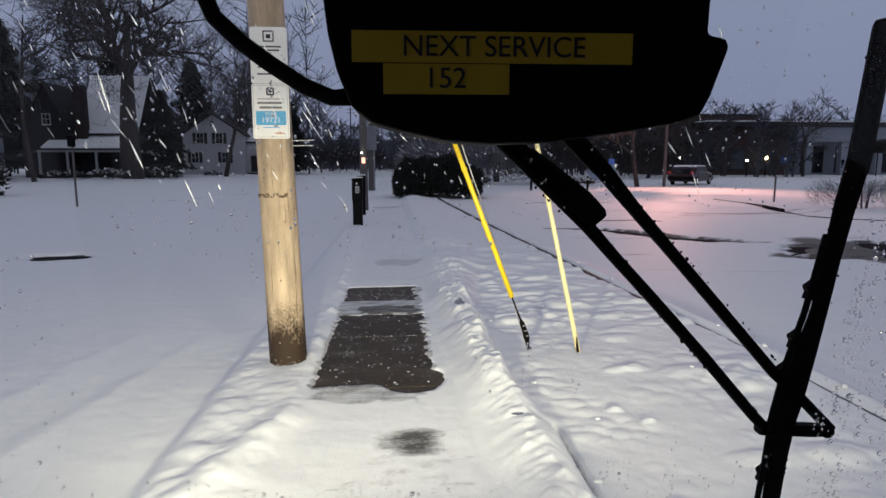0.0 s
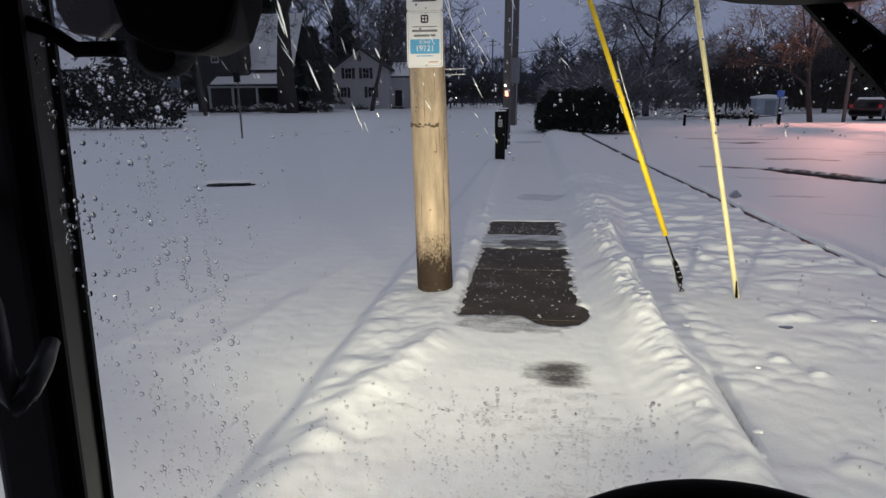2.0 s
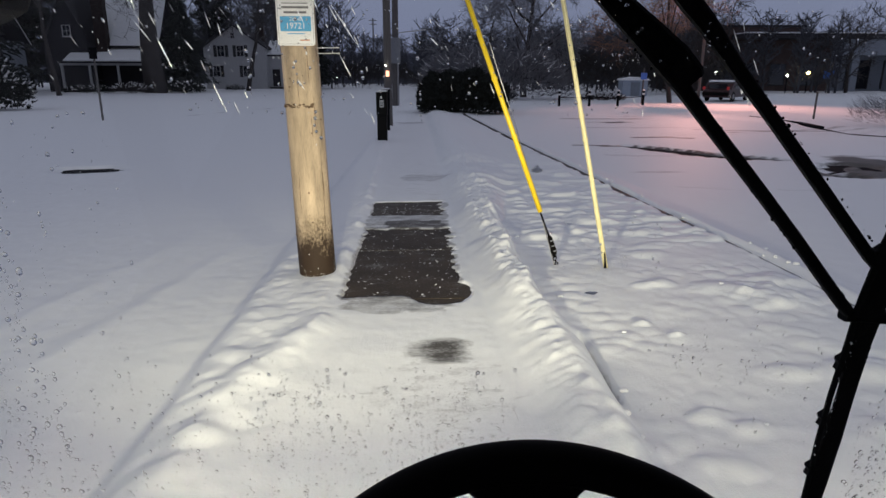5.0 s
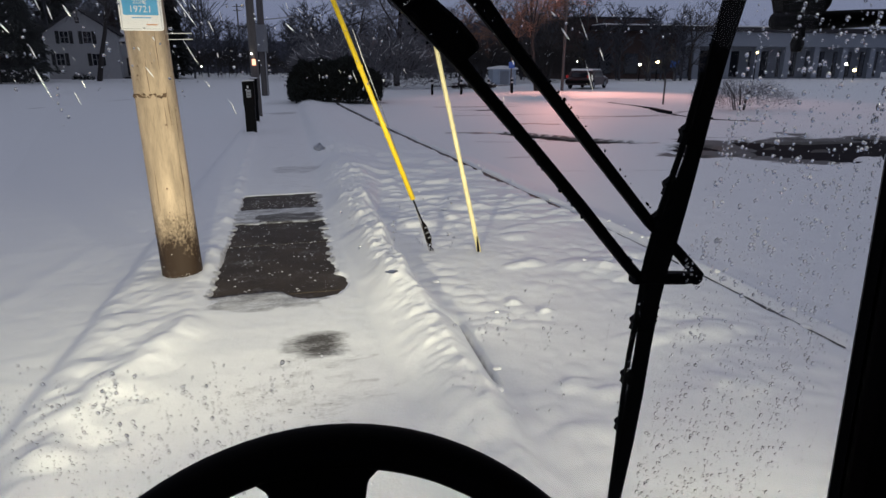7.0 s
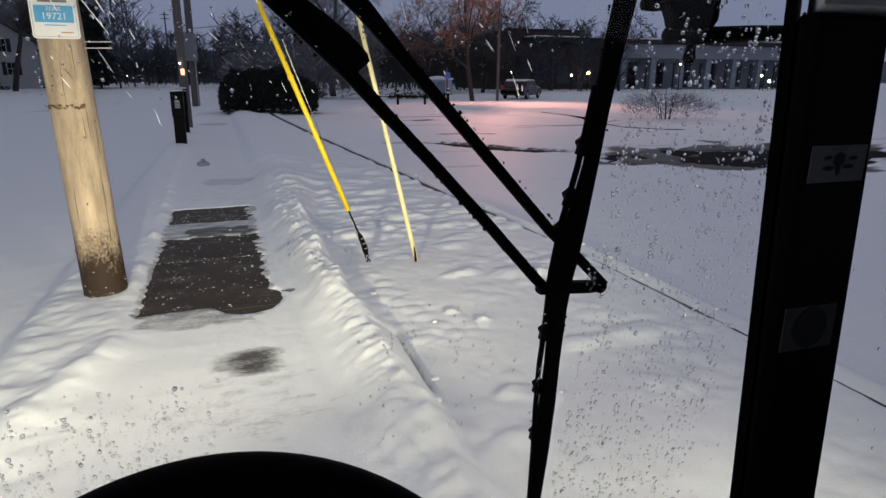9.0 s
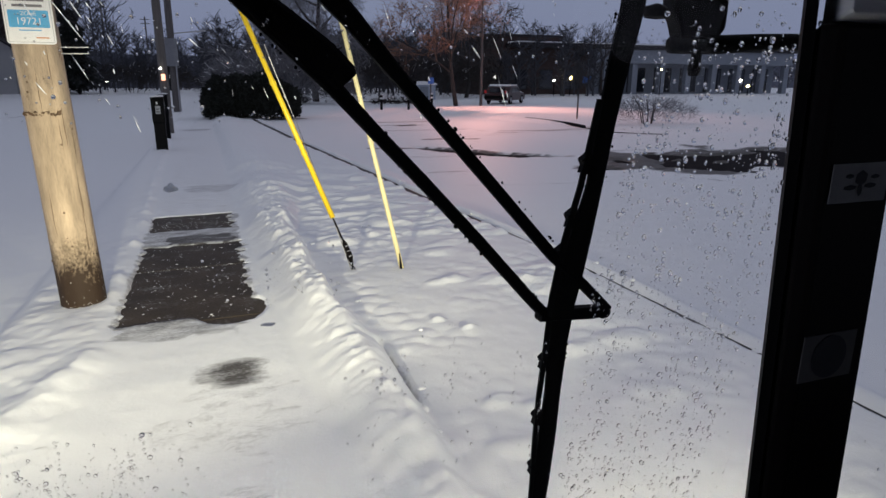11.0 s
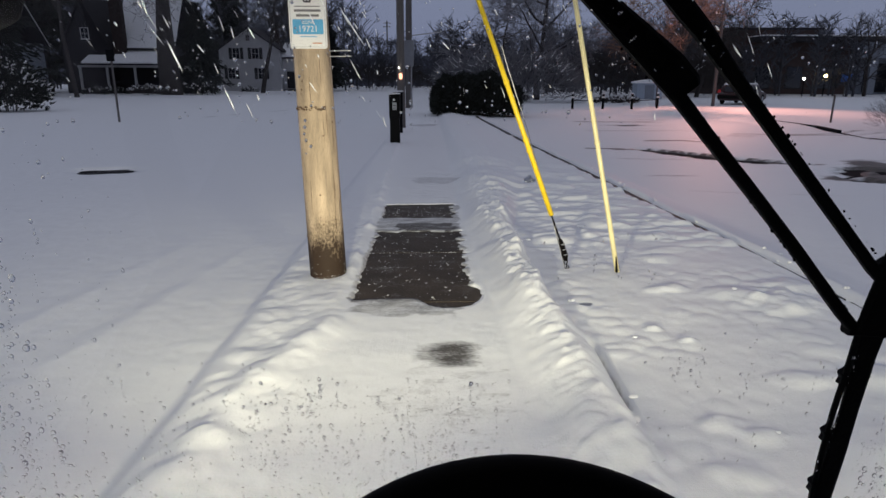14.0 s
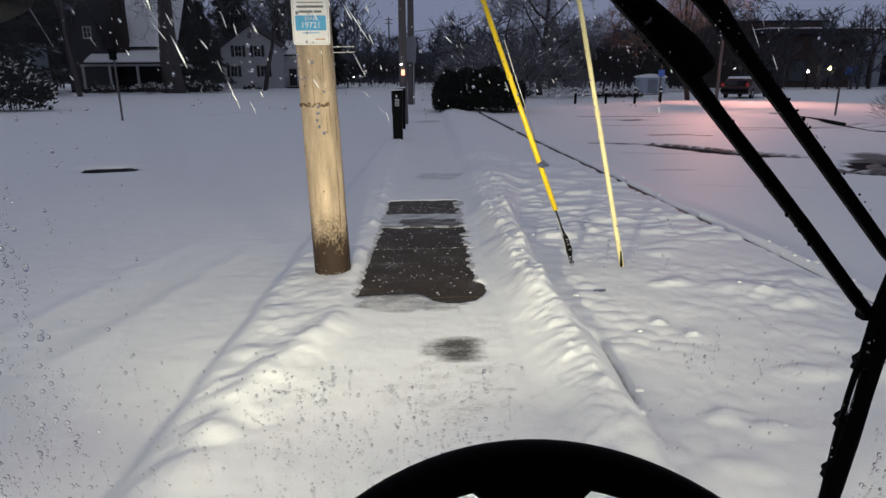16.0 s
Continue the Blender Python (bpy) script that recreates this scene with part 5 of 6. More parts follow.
# low brush that closes the foot of the woods, and the wooded rise behind
for y0, h, seed in ((156, 5.5, 4), (215, 9.0, 5)):
    gx = np.arange(-260, 300, 2.5)
    vs, fs = [], []
    for i, x in enumerate(gx):
        top = h * (0.75 + 0.5 * float(fbm(np.array(x * 0.05), np.array(seed * 3.3), seed, 4))) + 0.9 * float(value(np.array(x * 0.7), np.array(1.0), seed))
        base = float(fall(np.array(float(y0))))
        vs += [(x, y0, base - 1), (x, y0 + 3, base + top), (x, y0 + 14, base + top * 0.9), (x, y0 + 20, base - 1)]
        if i:
            k = 4 * i
            fs += [(k - 4, k, k + 1, k - 3), (k - 3, k + 1, k + 2, k - 2), (k - 2, k + 2, k + 3, k - 1)]
    tagged(raw("backdrop", vs, fs, HILLWOOD), "distant wooded rise, tinted grey-blue for snowfall haze", "woods", kind="structure")


# ---- houses ----
def window(parent, x, y, z, w, h, shutters=True, panes=(2, 3), lit=None):
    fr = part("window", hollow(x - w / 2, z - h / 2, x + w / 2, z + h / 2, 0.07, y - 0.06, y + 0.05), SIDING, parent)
    part("pane", box(x - w / 2 + 0.07, y - 0.01, z - h / 2 + 0.07, x + w / 2 - 0.07, y + 0.03, z + h / 2 - 0.07), lit or GLASSDARK, fr)
    for k in range(1, panes[0]):
        xx = x - w / 2 + w * k / panes[0]
        part("glazing_bar", box(xx - 0.02, y - 0.03, z - h / 2 + 0.07, xx + 0.02, y - 0.011, z + h / 2 - 0.07), SIDING, fr)
    part("glazing_bar", box(x - w / 2 + 0.07, y - 0.035, z - 0.025, x + w / 2 - 0.07, y - 0.012, z + 0.025), SIDING, fr)
    part("sill", box(x - w / 2 - 0.06, y - 0.12, z - h / 2 - 0.06, x + w / 2 + 0.06, y + 0.02, z - h / 2 - 0.003), SIDING, fr)
    if shutters:
        for s in (-1, 1):
            c = x + s * (w / 2 + 0.24)
            part("shutter", box(c - 0.21, y - 0.05, z - h / 2, c + 0.21, y - 0.002, z + h / 2, 0.01), SHUTTER, parent)


def gable_roof(parent, x0, x1, y0, y1, eave, ridge, along, over=0.4, thick=0.22, snow=True):
    """Two sloping slabs; along: the axis of the ridge."""
    if along == "y":
        xm = (x0 + x1) / 2
        for s, xe in ((-1, x0 - over), (1, x1 + over)):
            dz = (ridge - eave) / (xm - x0) * over
            part("roof", prism([(xe, eave - dz), (xm, ridge), (xm, ridge + thick), (xe, eave - dz + thick)], "y", y0 - over, y1 + over), DARKWALL, parent)
            if snow:
                part("roof_snow", prism([(xe, eave - dz + thick + 0.005), (xm, ridge + thick + 0.005), (xm, ridge + thick + 0.14), (xe, eave - dz + thick + 0.11)], "y", y0 - over, y1 + over), SNOW, parent, "layer of snow")
    else:
        ym = (y0 + y1) / 2
        for ye in (y0 - over, y1 + over):
            dz = (ridge - eave) / (ym - y0) * over
            part("roof", prism([(ye, eave - dz), (ym, ridge), (ym, ridge + thick), (ye, eave - dz + thick)], "x", x0 - over, x1 + over), DARKWALL, parent)
            if snow:
                part("roof_snow", prism([(ye, eave - dz + thick + 0.005), (ym, ridge + thick + 0.005), (ym, ridge + thick + 0.15), (ye, eave - dz + thick + 0.12)], "x", x0 - over, x1 + over), SNOW, parent, "layer of snow")


# white colonial house
h2 = root("house", (-24.3, 86.0, gz(-24.3, 86.0)), "white clapboard two-storey house with black shutters", "house", "houses across the street")
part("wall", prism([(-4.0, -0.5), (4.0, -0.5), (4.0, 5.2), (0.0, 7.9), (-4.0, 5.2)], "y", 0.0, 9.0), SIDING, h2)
gable_roof(h2, -4.0, 4.0, 0.0, 9.0, 5.2, 7.9, "y", 0.35, 0.22, False)
for z, xs2 in ((4.78, (-1.75, 0.75)), (2.25, (-2.5, 1.45))):
    for x in xs2:
        window(h2, x, 0.0, z, 1.0, 1.45)
window(h2, -0.1, 0.0, 6.7, 0.6, 0.8, False)
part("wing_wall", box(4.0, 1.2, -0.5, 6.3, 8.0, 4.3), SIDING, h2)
gable_roof(h2, 4.0, 6.3, 1.2, 8.0, 4.3, 6.0, "x", 0.3)
dr = part("door", box(4.5, 1.12, 0.25, 5.5, 1.195, 2.5, 0.02), DARKWALL, h2)
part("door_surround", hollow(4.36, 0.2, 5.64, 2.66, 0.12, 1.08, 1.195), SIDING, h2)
part("porch_step", box(4.2, 0.2, -0.3, 5.8, 1.2, 0.22, 0.02), KERB, h2)
part("chimney", box(2.2, 4.0, 5.0, 3.0, 4.8, 8.6, 0.02), BRICK, h2)

# dark house with a porch
h1 = root("house", (-33.5, 70.5, gz(-33.5, 70.5)), "dark shingled house with snowy roof, chimney and open porch", "house", "houses across the street")
part("wall", box(-1.85, 2.6, -0.5, 4.4, 10.5, 5.2), DARKWALL, h1)
gable_roof(h1, -1.4, 4.4, 2.6, 10.5, 5.2, 11.2, "x", 0.4)
part("gable_wall", prism([(-7.2, -0.5), (-1.9, -0.5), (-1.9, 4.6), (-4.55, 10.0), (-7.2, 4.6)], "y", 1.4, 7.5), DARKWALL, h1)
gable_roof(h1, -7.2, -1.9, 1.4, 7.5, 4.6, 10.0, "y", 0.35, 0.22, False)
window(h1, -4.5, 1.4, 6.3, 0.9, 1.2, False)
window(h1, 2.6, 2.6, 4.4, 0.9, 1.0, False)
part("chimney", box(-1.7, 1.6, 4.0, -0.5, 2.5, 9.9, 0.04), BRICK, h1)
part("porch_floor", box(-4.9, 0.0, -0.5, 4.0, 2.6, 0.35), DARKWALL, h1)
part("porch_roof", prism([(-0.35, 2.95), (2.7, 4.35), (2.7, 4.5), (-0.35, 3.12)], "x", -4.4, 4.2), DARKWALL, h1)
part("porch_roof_snow", prism([(-0.36, 3.13), (2.7, 4.51), (2.7, 4.66), (-0.38, 3.26)], "x", -4.42, 4.22), SNOW, h1, "layer of snow")
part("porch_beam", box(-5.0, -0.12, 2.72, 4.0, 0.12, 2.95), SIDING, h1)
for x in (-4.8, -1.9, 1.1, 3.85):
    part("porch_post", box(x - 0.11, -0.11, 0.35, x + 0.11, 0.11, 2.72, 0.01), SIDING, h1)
part("porch_rail", box(-4.7, -0.05, 1.15, 1.0, 0.03, 1.25), DARKWALL, h1)
part("side_roof_snow", prism([(4.5, 2.9), (7.2, 2.3), (7.2, 2.5), (4.5, 3.4)], "y", 1.0, 4.0), SNOW, h1, "snowy lean-to roof")
part("side_wall", box(4.45, 1.3, -0.5, 6.9, 3.8, 2.3), DARKWALL, h1)

# pale house at the near corner
h0 = root("house", (-44.7, 59.5, gz(-44.7, 59.5)), "pale sided house with a broad snowy roof", "house", "houses across the street")
part("wall", box(-5.0, 0.0, -0.5, 4.0, 9.0, 5.0), PALEWALL, h0)
gable_roof(h0, -5.0, 4.0, 0.0, 9.0, 5.0, 10.4, "x", 0.5)
for x in (-2.8, 0.2, 2.6):
    window(h0, x, 0.0, 3.6, 0.9, 1.3, False)

# ---- buildings past the car park ----
hall = root("hall", (42.0, 75.0, gz(42, 75)), "long pale flat-roofed building with columns and dark recesses", "building", "buildings past the car park")
part("wall", box(8.0, 3.0, -1.0, 42.0, 18.0, 5.4), PALEWALL, hall)
part("fascia", box(7.5, 0.0, 4.1, 42.5, 18.5, 5.9, 0.05), PALEWALL, hall)
part("roof_edge", box(-4.5, -0.4, 5.92, 43.0, 19.0, 6.5, 0.05), DARKWALL, hall)
part("roof_snow", box(-4.2, -0.2, 6.505, 42.7, 18.7, 6.66, 0.05), SNOW, hall, "layer of snow")
for k in range(8):
    part("column", box(9.0 + 4.6 * k, 0.2, -1.0, 9.9 + 4.6 * k, 1.0, 4.1, 0.05), PALEWALL, hall)
for k in range(7):
    wn_ = part("window", hollow(10.2 + 4.6 * k, 0.2, 13.2 + 4.6 * k, 3.6, 0.12, 2.9, 3.0), SHUTTER, hall)
    part("pane", box(10.32 + 4.6 * k, 2.93, 0.32, 13.08 + 4.6 * k, 2.98, 3.48), GLASSDARK, wn_)
brown = root("hall", (40.5, 76.0, gz(40.5, 76)), "dark brown brick building under a wide flat roof", "building", "buildings past the car park")
part("wall", box(-7.5, 0.6, -1.0, 8.8, 14.0, 5.9), BROWNWALL, brown)
part("upper_wall", box(-5.0, 2.0, 5.9, 5.5, 12.0, 7.4), BROWNWALL, brown)
part("upper_roof", box(-5.4, 1.7, 7.4, 5.9, 12.3, 7.65, 0.04), DARKWALL, brown)
for k in range(4):
    wn_ = part("window", hollow(-6.2 + 3.8 * k, 0.6, -4.2 + 3.8 * k, 3.2, 0.12, 0.5, 0.6), SHUTTER, brown)
    part("pane", box(-6.08 + 3.8 * k, 0.53, 0.72, -4.32 + 3.8 * k, 0.58, 3.08), GLASSDARK, wn_)

shed = root("utility_shed", on(18.9, 56.5), "small pale blue-grey utility shed with a low roof", "shed")
part("wall", box(-1.1, -0.7, -0.2, 1.1, 0.7, 1.35), mat("pale_blue_metal", (0.36, 0.42, 0.50), 0.5, 0, 0.15, 2, 0.05, 20), shed)
part("roof", prism([(-1.25, 1.352), (1.25, 1.352), (1.1, 1.5), (0, 1.66), (-1.1, 1.5)], "y", -0.85, 0.85), SNOW, shed)
part("door", box(-0.4, -0.75, -0.1, 0.4, -0.702, 1.2, 0.01), PALEWALL, shed)


# ---- utility poles along the sidewalk ----
def far_pole(name, x, y, h, r, label, arms=1, lean=0.0):
    p = root(name, on(x, y), label, "utility pole", "utility poles along the street")
    p.matrix_world = pose(*on(x, y), 0, lean, 0)
    part("shaft", shaft([-0.3, 1, 3, h * 0.6, h], [r, r * 0.97, r * 0.92, r * 0.8, r * 0.66], 14, int(x * 7)), OLDPOLE, p, "", True)
    for k in range(arms):
        part("crossarm", box(-1.2, -0.07, h - 0.8 - 1.1 * k, 1.2, 0.07, h - 0.62 - 1.1 * k, 0.01), OLDPOLE, p)
        for s in (-1.05, -0.5, 0.5, 1.05):
            part("insulator", tube([(s, 0, h - 0.62 - 1.1 * k), (s, 0, h - 0.42 - 1.1 * k)], [0.05, 0.035], 6), SIGNWHITE, p)
    return p


pb = far_pole("utility_pole", -1.02, 23.1, 11.5, 0.15, "grey wooden utility pole behind the pay stations", 1)
pa = far_pole("utility_pole", -1.46, 40.1, 12.0, 0.225, "thick grey wooden utility pole with an equipment cabinet", 1, 0.4)
part("equipment_cabinet", box(-0.32, -0.55, 2.55, 0.32, -0.2, 4.05, 0.02), mat("grey_cabinet", (0.20, 0.21, 0.23), 0.5, 0.3, 0.2, 3, 0.05, 30), pa, "grey metal equipment cabinet")
part("conduit", tube([(0.16, -0.22, -0.2), (0.16, -0.22, 2.55)], 0.04, 8), STEEL, pa)
part("bracket", tube([(0.2, -0.1, 4.35), (1.9, -0.1, 4.55)], 0.03, 6), STEEL, pa)
sg = part("signal_sign", box(-0.06, -0.20, 1.72, 0.06, -0.17, 1.92, 0.01), LAMPORANGE, pb, "small glowing orange sign")
part("small_lamp", ball((-0.06, -0.2, 2.10), 0.03, sub=2), LAMPWHITE, pb)
for x, y, h in ((-22.6, 180.0, 20.5), (-15.0, 205.0, 19.0)):
    far_pole("utility_pole", x, y, h, 0.28, "far tall utility pole with crossarms", 2)
lp = root("street_lamp", on(18.4, 41.5), "tall thin dark street lamp with an arm, glowing reddish", "street lamp")
part("pole", tube([(0, 0, -0.2), (0, 0, 4), (0, 0, 7.8)], [0.11, 0.09, 0.06], 10), OLDPOLE, lp)
part("arm", tube([(0, 0, 7.7), (-0.4, -0.4, 8.0), (-0.75, -0.85, 8.05)], 0.04, 8), OLDPOLE, lp)
hd = part("lamp_head", prism([(-1.0, 7.9), (-0.55, 7.9), (-0.6, 8.08), (-0.95, 8.08)], "y", -1.15, -0.7, 0.03), OLDPOLE, lp)
part("lens", box(-0.95, -1.1, 7.86, -0.6, -0.75, 7.898), glow("sodium_lens", (1.0, 0.45, 0.30), 6), hd)

# ---- street furniture ----
for k, (x, y) in enumerate(((8.2, 36.9), (9.95, 36.8), (11.6, 36.7), (13.6, 38.2))):
    b = root("bollard", on(x, y), "dark steel bollard with a white cap band", "bollard", "bollards along the car park")
    part("post", tube([(0, 0, -0.2), (0, 0, 0.84), (0, 0, 0.88)], [0.075, 0.075, 0.05], 10), KIOSK, b, "", True)
    part("band", tube([(0, 0, 0.62), (0, 0, 0.72)], 0.079, 10), SIGNWHITE, b)
    part("snow_cap", ball((0, 0, 0.89), 0.075, sub=2, squash=(1, 1, 0.7)), SNOW, b)
rl = root("rail_fence", on(10.8, 37.6), "low dark cable rail between the bollards", "rail")
part("rail", tube([(-2.6, -0.7, 0.5), (-0.9, -0.8, 0.46), (0.8, -0.9, 0.47), (2.8, 0.6, 0.5)], 0.025, 6), KIOSK, rl)


def signpost(at, h, r, label, panel=None, face=None):
    s = root("sign_post", at, label, "sign post")
    part("post", tube([(0, 0, -0.2), (0, 0, h)], r, 8), OLDPOLE, s)
    if panel:
        w, z0, z1 = panel
        part("panel", box(-w, -0.03 - r, z0, w, -r, z1, 0.008), face, s)


signpost(on(-13.1, 26.6), 2.9, 0.045, "slim grey post with a small dark sign across the street", (0.16, 2.45, 2.9), KIOSK)
signpost(on(16.4, 25.5), 1.1, 0.04, "short dark marker post on the car park island")
signpost(on(43.0, 66.8), 2.6, 0.06, "post with a blue road sign", (0.55, 1.5, 2.3), BLUESIGN)
signpost(on(14.2, 40.2), 2.2, 0.05, "post with a small blue sign by the car park", (0.2, 1.5, 1.9), BLUESIGN)


def post_light(at, h, r, m, label):
    s = root("lantern_post", at, label, "lamp post", "lamps past the car park")
    part("post", tube([(0, 0, -0.2), (0, 0, h - r)], 0.06, 8), KIOSK, s)
    part("globe", ball((0, 0, h), r, sub=2), m, s, "glowing lamp globe", True)


post_light(on(30.9, 66.6), 2.1, 0.12, LAMPWHITE, "lamp post with a small white globe")
post_light(on(38.5, 66.6), 1.8, 0.13, LAMPWHITE, "lamp post with a small white globe")
post_light(on(40.8, 66.8), 2.1, 0.19, LAMPYELLOW, "lamp post with a warm yellow globe")
post_light(on(66.4, 66.6), 1.9, 0.17, LAMPWHITE, "lamp post with a small white globe")
post_light(on(67.2, 66.0), 1.2, 0.20, LAMPYELLOW, "low lamp with a warm yellow globe")
post_light(on(54.7, 68.0), 3.2, 0.12, LAMPYELLOW, "lamp post with a warm yellow globe")
post_light(on(-13.9, 108.0), 1.6, 0.16, LAMPWHITE, "far white street light beside the road")
post_light(on(-5.6, 118.0), 2.4, 0.14, LAMPWHITE, "far white street light beside the road")
post_light(on(2.8, 108.0), 1.4, 0.12, LAMPWHITE, "far white street light beside the road")


# ---- parked cars ----
def car(at, turn, paint, label, h=1.0):
    c = root("car", at, label, "car", "parked cars", turn)
    side = [(-2.25, 0.45), (-2.3, 0.85), (-2.2, 1.0), (-1.95, 1.05), (-1.55, 1.62), (-1.2, 1.72), (0.35, 1.72), (1.05, 1.12), (1.95, 1.0), (2.25, 0.85), (2.3, 0.5), (2.1, 0.36), (-2.1, 0.36)]
    part("body", prism([(y, z * h) for y, z in side], "x", -0.92, 0.92, 0.05), paint, c)
    part("rear_window", prism([(-0.68, 1.12 * h), (0.68, 1.12 * h), (0.58, 1.55 * h), (-0.58, 1.55 * h)], "y", -1.90, -1.86), GLASSDARK, c)
    for s in (-0.93, 0.93):
        part("side_window", prism([(-1.35, 1.12 * h), (0.72, 1.12 * h), (0.25, 1.58 * h), (-1.1, 1.58 * h)], "x", s - 0.012, s + 0.012), GLASSDARK, c)
        part("tail_light", box(s * 0.88 - 0.09, -2.33, 0.82, s * 0.88 + 0.09, -2.26, 1.02, 0.01), TAILRED, c)
        for y in (-1.4, 1.4):
            w = part("wheel", tube([(s * 0.98 - 0.11 if s > 0 else s * 0.98 + 0.11, y, 0.34), (s * 1.0, y, 0.34)], 0.34, 18), RUBBER, c)
            part("rim", tube([(s * 1.0, y, 0.34), (s * 1.012, y, 0.34)], 0.2, 12), STEEL, w)
    part("bumper", box(-0.9, -2.42, 0.42, 0.9, -2.22, 0.66, 0.03), RUBBER, c)
    part("roof_snow", prism([(-1.5, 1.70 * h), (-1.2, 1.76 * h), (0.3, 1.76 * h), (0.9, 1.28 * h), (0.7, 1.52 * h), (0.3, 1.86 * h), (-1.25, 1.87 * h)], "x", -0.84, 0.84, 0.02), SNOW, c, "blanket of snow")
    part("bonnet_snow", prism([(1.05, 1.13 * h), (1.95, 1.01 * h), (2.2, 0.90 * h), (2.1, 1.02 * h), (1.2, 1.22 * h)], "x", -0.84, 0.84, 0.02), SNOW, c, "blanket of snow")
    return c


car(on(22.2, 45.5), -44, CARRED, "dark red car covered with snow in the car park", 0.78)

# dark kerbs round the car park islands
isl = root("island_kerb", (0, 0, 0), "thin dark wet kerb edging a snowy car park island", "kerb")


def kerb_run(pts):
    for (xa, ya), (xb, yb) in zip(pts, pts[1:]):
        n = max(1, int(math.dist((xa, ya), (xb, yb)) / 1.6))
        for k in range(n):
            p0 = (xa + (xb - xa) * k / n, ya + (yb - ya) * k / n)
            st = part("kerb_stone", box(-0.07, 0.01, -0.25, 0.07, math.dist((xa, ya), (xb, yb)) / n - 0.01, 0.035, 0.015), ASPHALT, isl)
            st.matrix_world = pose(p0[0], p0[1], gz(*p0) - 0.012, 0, 0, -math.degrees(math.atan2(xb - xa, yb - ya)))

kerb_run([(14.67, 27.3), (14.71, 23.7), (13.92, 19.4), (14.8, 18.2), (16.1, 17.4)])


# ---- snow chunks, drops and flakes ----
def scatter(name, items, sub, material, wob=0.0, parent=None, seed=0):
    """Many small lumps in one mesh: items of (centre, radius, stretch)."""
    own = bmesh.new()
    bmesh.ops.create_icosphere(own, subdivisions=sub, radius=1)
    own.verts.ensure_lookup_table()
    base = np.array([v.co[:] for v in own.verts])
    tri = np.array([[v.index for v in f.verts] for f in own.faces])
    own.free()
    r = np.random.RandomState(seed)
    vs, fs = [], []
    for k, (c, rad, st, turn) in enumerate(items):
        b = base * (1 + wob * (r.rand(len(base), 1) - 0.5)) * np.array(st) * rad
        if turn is not None:
            b = b @ np.array(turn).T
        vs.append(b + np.array(c))
        fs.append(tri + len(base) * k)
    ob = raw(name, np.concatenate(vs).tolist(), np.concatenate(fs).tolist(), material, parent, True)
    return tagged(ob, kind="stuff")


rnd = random.Random(101)
items = []


def lump(x, y, rad, flat=0.7):
    items.append(((x, y, gz(x, y) + rad * 0.15), rad, (rnd.uniform(0.8, 1.5), rnd.uniform(0.8, 1.4), flat * rnd.uniform(0.7, 1.1)), None))


for _ in range(8):
    y = rnd.uniform(2.0, 9.5)
    c = float(np.interp(y, [0, 2.3, 3.6, 4.9, 6.9, 11.8], [1.08, 1.12, 1.16, 1.06, 0.98, 0.80]))
    lump(c + rnd.gauss(0.16, 0.14), y, rnd.uniform(0.008, 0.028))
for _ in range(7):
    lump(rnd.uniform(1.3, 3.3), rnd.uniform(2.0, 9.0), rnd.uniform(0.006, 0.022), 0.6)
lump(2.0, 6.9, 0.05, 0.5)
for _ in range(40):
    y = rnd.uniform(2.5, 14.0)
    lump(float(kerb_x(y)) + rnd.gauss(0.15, 0.08), y, rnd.uniform(0.008, 0.030), 0.7)
tagged(scatter("snow_chunks", items, 2, SNOW, 0.35), "loose white chunks and crumbs of ploughed snow", "snow")

# thin crumbs of snow lying on the swept slabs
items = []


def crumb(x, y, lo, hi, st=(1.6, 1.0, 0.35)):
    items.append(((x, y, float(fall(np.array(y))) + 0.012 * x - 0.0152), lo + (hi - lo) * rnd.random() ** 2, st, None))


for _ in range(700):
    crumb(rnd.uniform(-0.48, 0.60), rnd.choice((rnd.uniform(4.6, 6.9), rnd.uniform(7.7, 8.45))), 0.002, 0.0095, (1.5, 1.0, 0.4))
for _ in range(700):
    crumb(rnd.uniform(-0.46, 0.56), rnd.choice((4.66, 6.03, 6.10, 6.86, 7.0, 7.36, 7.74, 8.42)) + rnd.gauss(0, 0.04), 0.002, 0.006)
for _ in range(500):
    crumb(rnd.choice((-0.45, 0.50)) + rnd.gauss(0, 0.04), rnd.uniform(4.6, 8.4), 0.002, 0.006)
tagged(scatter("snow_crumbs", items, 1, SNOW, 0.5, None, 5), "thin white snow crumbs scattered over wet slabs", "snow")

# drops on the glass
drops = []


def drop(x, z, rad):
    st = (rnd.uniform(0.8, 1.15), 0.55, rnd.uniform(0.85, 1.35))
    x, z = 0.255 + 1.075 * (x - 0.25), 1.83 + 1.075 * (z - 1.775)
    drops.append(((x, pane_y(z) - 0.0038, z), rad, st, None))


def field(n, x0, x1, z0, z1, r0, r1, power=2.2, runs=0.0):
    while n > 0:
        x, z = rnd.uniform(x0, x1), rnd.uniform(z0, z1)
        rad = r0 + (r1 - r0) * rnd.random() ** power
        drop(x, z, rad)
        n -= 1
        if rnd.random() < runs:
            for _ in range(rnd.randint(2, 6)):
                z -= rnd.uniform(0.003, 0.007)
                drop(x + rnd.gauss(0, 0.0012), z, rad * rnd.uniform(0.5, 1.0))
                n -= 1


